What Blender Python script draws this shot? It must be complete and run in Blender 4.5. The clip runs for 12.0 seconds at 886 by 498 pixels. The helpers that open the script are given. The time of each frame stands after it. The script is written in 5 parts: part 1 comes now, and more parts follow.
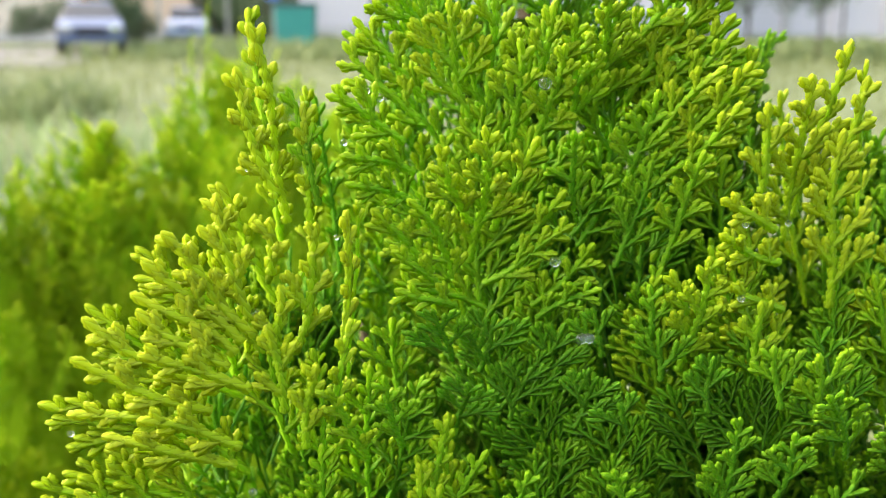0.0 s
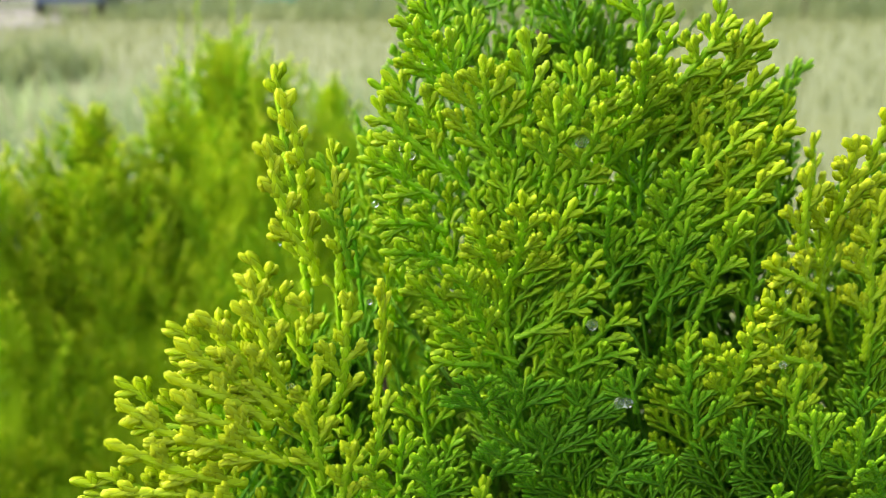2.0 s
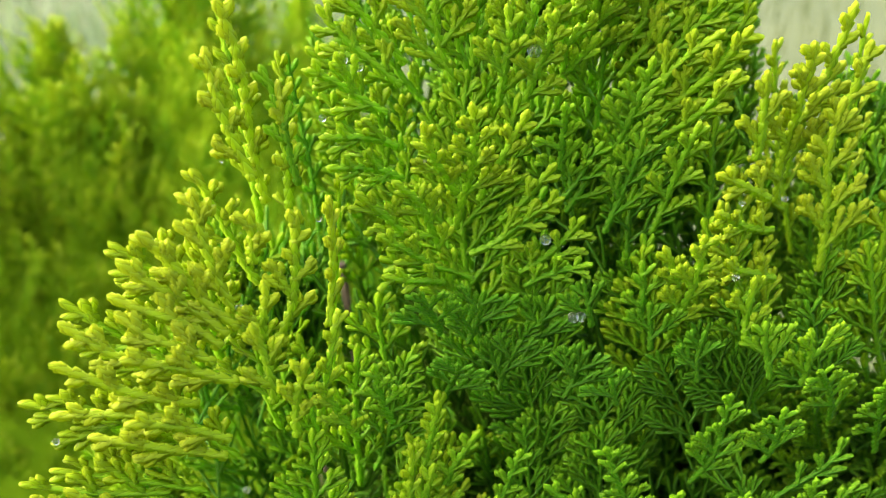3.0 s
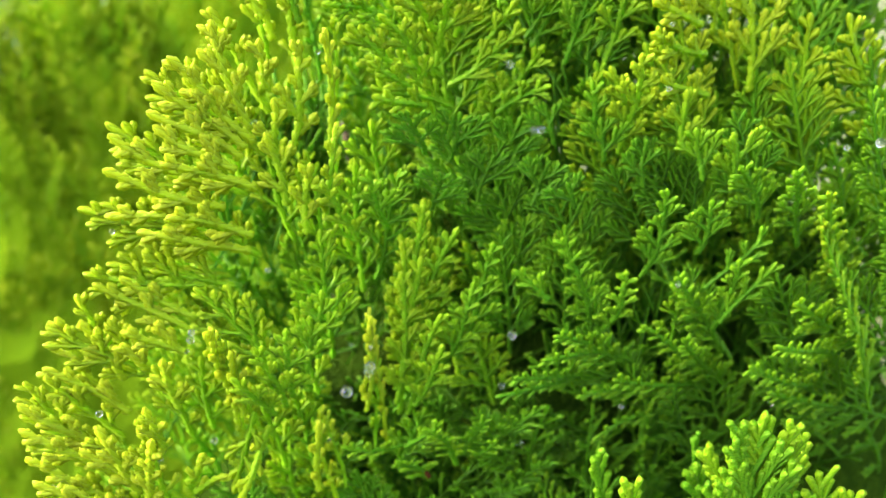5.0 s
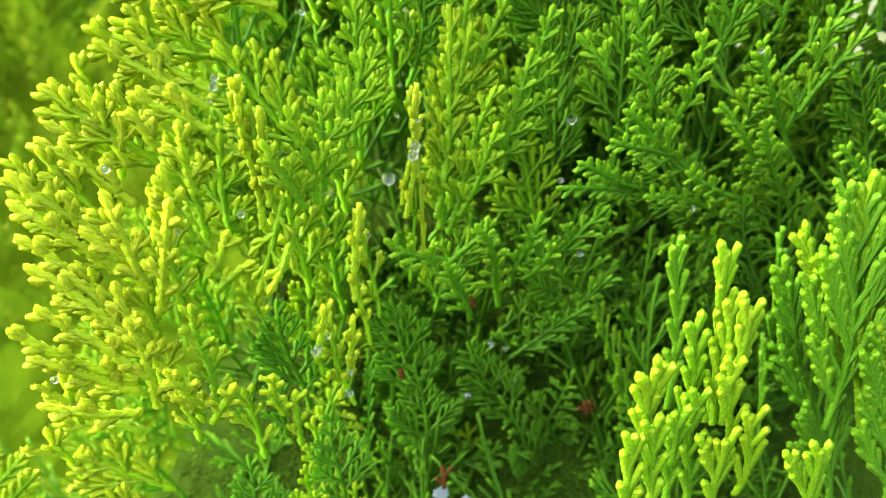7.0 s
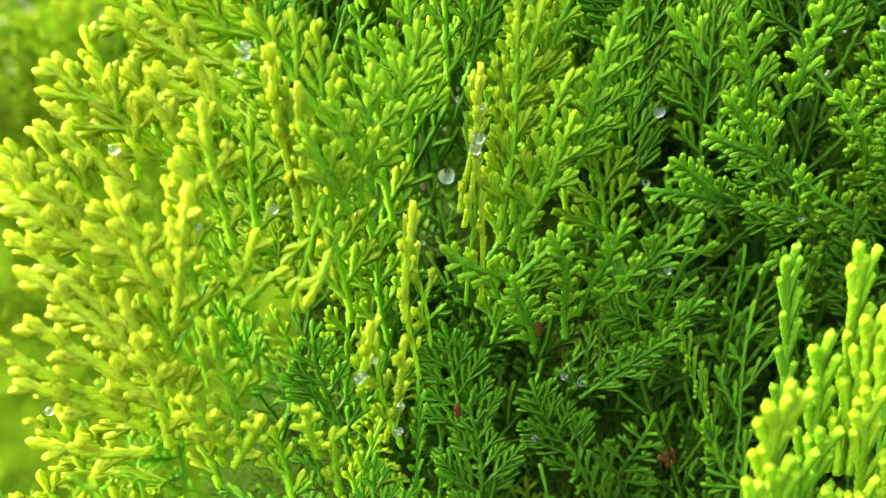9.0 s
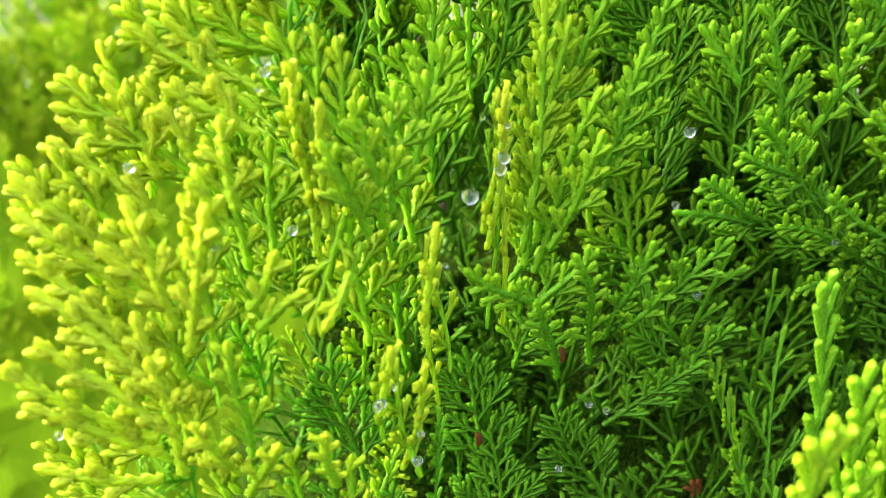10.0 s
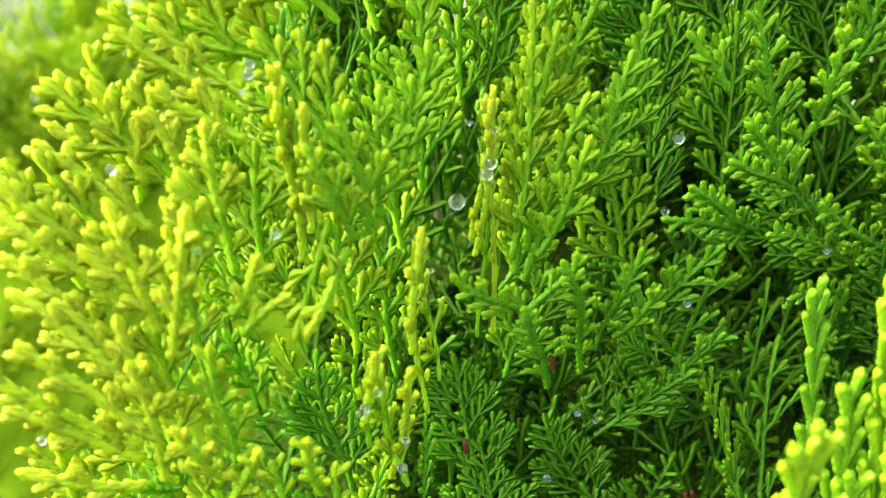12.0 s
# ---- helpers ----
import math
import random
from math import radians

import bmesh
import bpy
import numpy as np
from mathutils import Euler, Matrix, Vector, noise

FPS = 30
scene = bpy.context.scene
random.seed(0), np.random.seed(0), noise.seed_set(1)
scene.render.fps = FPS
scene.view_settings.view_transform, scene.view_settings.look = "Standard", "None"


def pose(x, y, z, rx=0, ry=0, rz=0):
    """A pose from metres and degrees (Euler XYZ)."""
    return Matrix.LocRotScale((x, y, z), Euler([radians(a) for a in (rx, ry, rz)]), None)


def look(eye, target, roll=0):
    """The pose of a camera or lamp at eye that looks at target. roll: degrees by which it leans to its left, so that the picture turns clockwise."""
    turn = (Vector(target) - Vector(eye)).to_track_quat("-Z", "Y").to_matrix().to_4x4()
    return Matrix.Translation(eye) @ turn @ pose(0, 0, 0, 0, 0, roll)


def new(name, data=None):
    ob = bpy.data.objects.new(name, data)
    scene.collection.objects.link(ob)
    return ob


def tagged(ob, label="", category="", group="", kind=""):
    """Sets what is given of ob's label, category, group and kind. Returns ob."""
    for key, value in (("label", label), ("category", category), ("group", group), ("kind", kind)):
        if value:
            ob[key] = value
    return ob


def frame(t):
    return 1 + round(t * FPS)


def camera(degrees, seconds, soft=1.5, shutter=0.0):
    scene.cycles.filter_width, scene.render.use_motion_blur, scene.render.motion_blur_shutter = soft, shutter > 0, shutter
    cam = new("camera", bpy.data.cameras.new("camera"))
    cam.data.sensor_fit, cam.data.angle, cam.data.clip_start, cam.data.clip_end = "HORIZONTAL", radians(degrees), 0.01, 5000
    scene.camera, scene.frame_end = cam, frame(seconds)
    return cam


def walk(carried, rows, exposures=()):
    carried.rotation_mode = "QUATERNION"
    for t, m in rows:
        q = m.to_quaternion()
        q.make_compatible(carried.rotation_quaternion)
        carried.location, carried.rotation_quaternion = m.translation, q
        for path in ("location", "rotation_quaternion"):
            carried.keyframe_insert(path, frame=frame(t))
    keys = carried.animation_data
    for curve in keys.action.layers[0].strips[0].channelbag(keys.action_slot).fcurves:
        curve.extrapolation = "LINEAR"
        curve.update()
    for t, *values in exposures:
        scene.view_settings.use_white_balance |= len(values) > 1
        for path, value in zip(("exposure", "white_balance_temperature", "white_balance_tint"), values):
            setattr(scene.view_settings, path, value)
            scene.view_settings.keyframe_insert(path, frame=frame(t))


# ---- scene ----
cam = camera(52.57, 12.0, soft=0.75)
# a small lens close to its subject: what is far away falls out of focus
cam.data.dof.use_dof = True
cam.data.dof.focus_distance = 0.174
cam.data.dof.aperture_fstop = 17.0
# seconds; eye in metres; yaw, pitch and roll in degrees
PATH = [
    (0, 0.0005, 0.0058, 0.9964, -0.19, -14.3, 0.23),
    (0.5, -0.0019, 0.0006, 0.9971, -0.19, -12.25, 0.36),
    (1, -0.0063, 0, 0.9964, -0.46, -11.7, 0.36),
    (1.5, -0.0079, 0.0099, 1.0091, -0.65, -13.92, 0.21),
    (2, -0.0089, 0.015, 1.0151, -1.07, -16.87, -0.05),
    (2.5, -0.0075, 0.0207, 1.0209, -1.63, -19.53, -0.18),
    (3, -0.0033, 0.0181, 1.0144, -2.43, -22.39, -0.34),
    (3.2, -0.0062, 0.0163, 1.0116, -3.06, -22.9, -0.24),
    (4.8, 0.0042, -0.017, 1.0103, -0.52, -27.92, -2.65),
    (5, 0.0014, -0.0223, 1.0086, -1.42, -27.77, -2.31),
    (5.5, 0.0035, -0.0288, 0.9969, -2.02, -27.85, -2.53),
    (6, -0.008, -0.0269, 0.9797, -3.13, -27.56, -2.34),
    (6.5, -0.0155, -0.0245, 0.9589, -3.81, -26.82, -2.22),
    (7, -0.0206, -0.0215, 0.9479, -4.25, -26.04, -2.1),
    (7.5, -0.0279, -0.0185, 0.9458, -3.8, -25.26, -2.09),
    (7.7, -0.0326, -0.0154, 0.9434, -3.99, -24.99, -1.9),
    (9.3, -0.0257, 0.0033, 0.9254, -2.26, -21.41, -2.55),
    (9.5, -0.0272, 0.0046, 0.9264, -2.15, -21.4, -2.51),
    (10, -0.0281, 0.0062, 0.9261, -1.84, -20.79, -2.28),
    (10.5, -0.0225, 0.0065, 0.9242, -1.59, -20.5, -2.29),
    (11, -0.0242, 0.0061, 0.9239, -1.43, -19.89, -2.36),
    (11.5, -0.0231, 0.007, 0.9225, -1.24, -19.88, -2.28),
    (12, -0.0244, 0.0061, 0.9237, -1.3, -19.62, -2.26),
]
walk(cam, [(t, pose(x, y, z, 90 + pitch, 0, yaw) @ pose(0, 0, 0, 0, 0, roll)) for t, x, y, z, yaw, pitch, roll in PATH],
     exposures=[(0, 2.39, 6750, 10), (1.5, 2.28, 6900, 10), (2.5, 2.24, 6700, 10), (3, 2.36, 6650, 10), (5.0, 2.80, 6500, 10), (5.5, 2.72, 6500, 10),
                (6.0, 2.78, 6500, 10), (7, 3.0, 6500, 10), (9.5, 3.06, 6500, 10), (12, 3.06, 6500, 10)])

# ---- world and light: a bright, thinly overcast day ----
world = bpy.data.worlds.new("overcast_sky")
scene.world = world
world.use_nodes = True
wn = world.node_tree
sky = wn.nodes.new("ShaderNodeTexSky")
sky.sky_type = "NISHITA"
sky.sun_disc = False
sky.sun_elevation = radians(46)
sky.sun_rotation = radians(-80)
sky.air_density, sky.dust_density, sky.ozone_density = 1.0, 6.0, 0.6
wn.links.new(sky.outputs["Color"], wn.nodes["Background"].inputs["Color"])
wn.nodes["Background"].inputs["Strength"].default_value = 0.143
sun_data = bpy.data.lights.new("sun", "SUN")
sun_data.energy, sun_data.angle, sun_data.color = 0.50, radians(80), (1.0, 0.96, 0.88)
sun = new("sun", sun_data)
# high, a little to the left and in front of the shrub
sun.matrix_world = look((-1.5, -1.0, 5.6), (0, 0.3, 0.9))


# ---- materials ----
def material(name):
    m = bpy.data.materials.new(name)
    m.use_nodes = True
    nt = m.node_tree
    return m, nt, nt.nodes["Principled BSDF"], nt.nodes["Material Output"]


def node(nt, kind, **inputs):
    n = nt.nodes.new(kind)
    for key, value in inputs.items():
        n.inputs[key.replace("_", " ")].default_value = value
    return n


def mix_colour(nt, fac, a, b, mode="MIX"):
    n = nt.nodes.new("ShaderNodeMix")
    n.data_type, n.blend_type = "RGBA", mode
    for socket, value in ((n.inputs[0], fac), (n.inputs[6], a), (n.inputs[7], b)):
        if isinstance(value, bpy.types.NodeSocket):
            nt.links.new(value, socket)
        elif isinstance(value, (int, float)):
            socket.default_value = value
        else:
            socket.default_value = (*value, 1)
    return n.outputs[2]


def maths(nt, op, a, b=0.0, clamp=False):
    n = nt.nodes.new("ShaderNodeMath")
    n.operation, n.use_clamp = op, clamp
    for socket, value in zip(n.inputs, (a, b)):
        if isinstance(value, bpy.types.NodeSocket):
            nt.links.new(value, socket)
        else:
            socket.default_value = value
    return n.outputs[0]


def foliage(name, shift=0.0):
    """Scale leaves: deep green when old, lime to golden yellow at the growing tips; the object's own colour says how
    golden it is, and carries painted shade for sprays in the gaps.
    """
    m, nt, bsdf, out = material(name)
    tip = nt.nodes.new("ShaderNodeAttribute")
    tip.attribute_name = "tip"
    edge = nt.nodes.new("ShaderNodeAttribute")
    edge.attribute_name = "edge"
    info = nt.nodes.new("ShaderNodeObjectInfo")
    gold = nt.nodes.new("ShaderNodeSeparateColor")
    nt.links.new(info.outputs["Color"], gold.inputs[0])
    coords = nt.nodes.new("ShaderNodeTexCoord")
    coarse = node(nt, "ShaderNodeTexNoise", Scale=110.0, Detail=2.0)
    fine = node(nt, "ShaderNodeTexNoise", Scale=1500.0, Detail=2.0)
    for n in (coarse, fine):
        nt.links.new(coords.outputs["Object"], n.inputs["Vector"])
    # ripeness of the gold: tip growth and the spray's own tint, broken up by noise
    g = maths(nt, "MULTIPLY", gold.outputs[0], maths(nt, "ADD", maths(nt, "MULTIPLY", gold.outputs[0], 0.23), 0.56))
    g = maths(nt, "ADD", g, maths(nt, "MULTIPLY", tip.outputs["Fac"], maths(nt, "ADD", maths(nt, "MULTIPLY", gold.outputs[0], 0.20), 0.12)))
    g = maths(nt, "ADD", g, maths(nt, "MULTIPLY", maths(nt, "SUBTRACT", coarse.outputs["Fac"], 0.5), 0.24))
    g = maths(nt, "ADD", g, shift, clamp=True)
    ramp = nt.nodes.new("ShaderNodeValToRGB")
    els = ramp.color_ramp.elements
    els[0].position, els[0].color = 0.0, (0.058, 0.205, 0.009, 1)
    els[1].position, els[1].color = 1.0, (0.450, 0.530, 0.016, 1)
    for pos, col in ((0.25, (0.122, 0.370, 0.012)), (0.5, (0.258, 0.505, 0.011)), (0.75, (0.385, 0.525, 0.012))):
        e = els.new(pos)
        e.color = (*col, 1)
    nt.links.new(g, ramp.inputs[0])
    colour = mix_colour(nt, maths(nt, "MULTIPLY", fine.outputs["Fac"], 0.35), ramp.outputs[0], (0.5, 0.6, 0.4), "SOFT_LIGHT")
    # rows of overlapping scales: each rises towards its pointed free edge, which is thin and pale
    row, side = nt.nodes.new("ShaderNodeAttribute"), nt.nodes.new("ShaderNodeAttribute")
    row.attribute_name, side.attribute_name = "row", "side"
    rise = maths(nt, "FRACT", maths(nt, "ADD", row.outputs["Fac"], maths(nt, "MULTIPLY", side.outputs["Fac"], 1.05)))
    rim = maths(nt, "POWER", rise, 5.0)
    crease_shade = maths(nt, "POWER", maths(nt, "SUBTRACT", 1.0, rise), 8.0)
    # occlusion under the edge of the scale before, painted as a dark band
    colour = mix_colour(nt, maths(nt, "MULTIPLY", crease_shade, 0.75), colour, (0.35, 0.42, 0.35), "MULTIPLY")
    colour = mix_colour(nt, maths(nt, "MULTIPLY", rim, maths(nt, "ADD", maths(nt, "MULTIPLY", g, 0.36), 0.22)), colour, (0.56, 0.73, 0.06))
    # the bud ends in a pale cup of scale tips
    colour = mix_colour(nt, maths(nt, "MULTIPLY", edge.outputs["Fac"], maths(nt, "ADD", maths(nt, "MULTIPLY", g, 0.24), 0.01)), colour, (0.62, 0.70, 0.04))
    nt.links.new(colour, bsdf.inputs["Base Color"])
    bsdf.inputs["Roughness"].default_value = 0.40
    bsdf.inputs["Specular IOR Level"].default_value = 0.16
    bump = node(nt, "ShaderNodeBump", Strength=1.0, Distance=0.00050)
    nt.links.new(maths(nt, "ADD", rise, maths(nt, "MULTIPLY", fine.outputs["Fac"], 0.25)), bump.inputs["Height"])
    nt.links.new(bump.outputs[0], bsdf.inputs["Normal"])
    trans = nt.nodes.new("ShaderNodeBsdfTranslucent")
    nt.links.new(colour, trans.inputs["Color"])
    mix = nt.nodes.new("ShaderNodeMixShader")
    mix.inputs[0].default_value = 0.53
    nt.links.new(bsdf.outputs[0], mix.inputs[1])
    nt.links.new(trans.outputs[0], mix.inputs[2])
    nt.links.new(mix.outputs[0], out.inputs["Surface"])
    return m


def surface(name, a, b, scale=3.0, rough=0.7, metal=0.0, bump=0.0, distance=0.01, spec=0.5, fine=14.0, thin=0.0):
    """A worn two-tone surface: patches at one scale, grain at another."""
    m, nt, bsdf, out = material(name)
    coords = nt.nodes.new("ShaderNodeTexCoord")
    n1 = node(nt, "ShaderNodeTexNoise", Scale=scale, Detail=4.0)
    n2 = node(nt, "ShaderNodeTexNoise", Scale=scale * fine, Detail=3.0)
    for n in (n1, n2):
        nt.links.new(coords.outputs["Object"], n.inputs["Vector"])
    f = maths(nt, "ADD", maths(nt, "MULTIPLY", n1.outputs["Fac"], 0.7), maths(nt, "MULTIPLY", n2.outputs["Fac"], 0.5))
    f = maths(nt, "SUBTRACT", f, 0.1, clamp=True)
    colour = mix_colour(nt, f, a, b)
    nt.links.new(colour, bsdf.inputs["Base Color"])
    if thin:
        trans = nt.nodes.new("ShaderNodeBsdfTranslucent")
        nt.links.new(colour, trans.inputs["Color"])
        mix = nt.nodes.new("ShaderNodeMixShader")
        mix.inputs[0].default_value = thin
        nt.links.new(bsdf.outputs[0], mix.inputs[1])
        nt.links.new(trans.outputs[0], mix.inputs[2])
        nt.links.new(mix.outputs[0], out.inputs["Surface"])
    bsdf.inputs["Roughness"].default_value, bsdf.inputs["Metallic"].default_value = rough, metal
    bsdf.inputs["Specular IOR Level"].default_value = spec
    if bump:
        bn = node(nt, "ShaderNodeBump", Strength=bump, Distance=distance)
        nt.links.new(n2.outputs["Fac"], bn.inputs["Height"])
        nt.links.new(bn.outputs[0], bsdf.inputs["Normal"])
    return m


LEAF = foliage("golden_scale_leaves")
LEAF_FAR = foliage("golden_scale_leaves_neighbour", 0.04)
BARK = surface("brown_bark", (0.034, 0.025, 0.010), (0.075, 0.055, 0.020), 60, 0.85, bump=0.6, distance=0.001)
# dark green of the added core: the shade seen in gaps, as colour
CORE = surface("dark_gap_filler", (0.018, 0.050, 0.005), (0.085, 0.175, 0.013), 160, 1.0, bump=1.0, distance=0.012, spec=0.0, fine=5.0)
NEIGHBOUR_CORE = surface("inner_foliage_neighbour", (0.18, 0.34, 0.010), (0.36, 0.52, 0.012), 40, 1.0, bump=1.0, distance=0.006, spec=0.0)
VERGE = surface("verge_weeds", (0.10, 0.15, 0.05), (0.19, 0.23, 0.10), 0.5, 0.7, thin=0.4)
PALE = surface("pale_flake", (0.16, 0.20, 0.21), (0.30, 0.34, 0.35), 300, 0.8)
DEAD = surface("dead_scale_leaves", (0.05, 0.016, 0.005), (0.13, 0.05, 0.016), 600, 1.0, spec=0.0)
SOIL = surface("meadow_soil", (0.055, 0.080, 0.026), (0.115, 0.135, 0.052), 1.2, 0.95, bump=0.5, distance=0.03)
GRASS = surface("meadow_grass", (0.100, 0.138, 0.040), (0.172, 0.192, 0.074), 0.9, 0.7, thin=0.5)
WEED = surface("blue_green_weed", (0.15, 0.23, 0.09), (0.25, 0.33, 0.16), 3.0, 0.6, thin=0.5)
ASPHALT = surface("pale_worn_road", (0.10, 0.10, 0.10), (0.17, 0.168, 0.16), 0.6, 0.9, bump=0.3)
KERB = surface("concrete_kerb", (0.24, 0.235, 0.22), (0.34, 0.33, 0.31), 2, 0.85)
CREAM = surface("cream_plaster", (0.62, 0.54, 0.45), (0.72, 0.64, 0.55), 0.4, 0.85)
PEACH = surface("peach_plaster", (0.64, 0.46, 0.30), (0.74, 0.57, 0.41), 0.4, 0.85)
ORANGE = surface("orange_awning_cloth", (0.62, 0.30, 0.06), (0.72, 0.40, 0.11), 1.5, 0.8)
WHITE = surface("white_grey_plaster", (0.44, 0.43, 0.45), (0.54, 0.53, 0.55), 0.3, 0.8)
PLINTH = surface("grey_plinth", (0.36, 0.36, 0.35), (0.46, 0.45, 0.43), 0.7, 0.9)
DARK = surface("dark_window_glass", (0.02, 0.022, 0.025), (0.05, 0.055, 0.06), 1.0, 0.3, spec=0.25)
STEEL = surface("grey_painted_steel", (0.24, 0.25, 0.25), (0.34, 0.35, 0.35), 2.0, 0.5, metal=0.3)
TEAL = surface("teal_painted_steel", (0.02, 0.19, 0.16), (0.04, 0.28, 0.24), 2.0, 0.5)
LID = surface("dark_green_lid", (0.01, 0.05, 0.045), (0.02, 0.09, 0.08), 2.0, 0.5)
BLUE = surface("blue_sign_paint", (0.03, 0.12, 0.48), (0.05, 0.18, 0.58), 2.0, 0.4)
CARPAINT = surface("silver_blue_car_paint", (0.07, 0.095, 0.16), (0.10, 0.13, 0.20), 1.0, 0.4, metal=0.1, spec=0.3)
CARLIGHT = surface("pale_blue_car_paint", (0.25, 0.30, 0.42), (0.30, 0.36, 0.48), 1.0, 0.4, metal=0.1, spec=0.3)
RUBBER = surface("black_rubber", (0.015, 0.015, 0.015), (0.03, 0.03, 0.03), 5.0, 0.8)
LAMPGLASS = surface("clear_headlamp", (0.75, 0.76, 0.78), (0.9, 0.9, 0.92), 5.0, 0.08, metal=0.9)
TREELEAF = surface("dark_tree_leaves", (0.02, 0.05, 0.015), (0.06, 0.11, 0.03), 1.5, 0.6)
TREELEAF_PALE = surface("mid_green_tree_leaves", (0.05, 0.10, 0.03), (0.13, 0.19, 0.07), 1.5, 0.6)
m, nt, bsdf, out = material("clear_water")
bsdf.inputs["Transmission Weight"].default_value = 1.0
bsdf.inputs["IOR"].default_value = 1.33
bsdf.inputs["Roughness"].default_value = 0.0
WATER = m


# ---- builders ----
def quads_mesh(name, verts, quads, mat, **attributes):
    me = bpy.data.meshes.new(name)
    nv, nf = len(verts), len(quads)
    me.vertices.add(nv)
    me.vertices.foreach_set("co", np.asarray(verts, dtype=np.float32).ravel())
    me.loops.add(nf * 4)
    me.loops.foreach_set("vertex_index", np.asarray(quads, dtype=np.int32).ravel())
    me.polygons.add(nf)
    me.polygons.foreach_set("loop_start", np.arange(0, nf * 4, 4, dtype=np.int32))
    me.polygons.foreach_set("loop_total", np.full(nf, 4, dtype=np.int32))
    me.polygons.foreach_set("use_smooth", np.ones(nf, dtype=bool))
    for key, values in attributes.items():
        me.attributes.new(key, "FLOAT", "POINT").data.foreach_set("value", np.asarray(values, dtype=np.float32))
    me.materials.append(mat)
    me.update()
    return me


def part(name, bm, mat, parent=None, label=""):
    me = bpy.data.meshes.new(name)
    bm.to_mesh(me)
    bm.free()
    me.materials.append(mat)
    ob = new(name, me)
    ob.parent = parent
    if label:
        tagged(ob, label)
    return ob


def thing(name, place, label, category, group="", kind="", turn=0.0):
    ob = new(name)
    ob.empty_display_size = 0.05
    ob.matrix_world = pose(*place, 0, 0, turn)
    return tagged(ob, label, category, group, kind)


def box(bm, size, centre, bevel=0.0, turn=None):
    made = bmesh.ops.create_cube(bm, size=1.0)["verts"]
    m = Matrix.Translation(centre) @ (turn or Matrix()) @ Matrix.Diagonal((*size, 1))
    bmesh.ops.transform(bm, matrix=m, verts=made)
    if bevel:
        edges = list({e for v in made for e in v.link_edges})
        bmesh.ops.bevel(bm, geom=edges, offset=bevel, segments=2, affect="EDGES", profile=0.5)
    return bm


def rod(bm, a, b, r0, r1, sides=10):
    a, b = Vector(a), Vector(b)
    made = bmesh.ops.create_cone(bm, cap_ends=True, segments=sides, radius1=r0, radius2=r1, depth=(b - a).length)["verts"]
    bmesh.ops.transform(bm, matrix=Matrix.Translation((a + b) / 2) @ (b - a).to_track_quat("Z", "Y").to_matrix().to_4x4(), verts=made)
    return bm


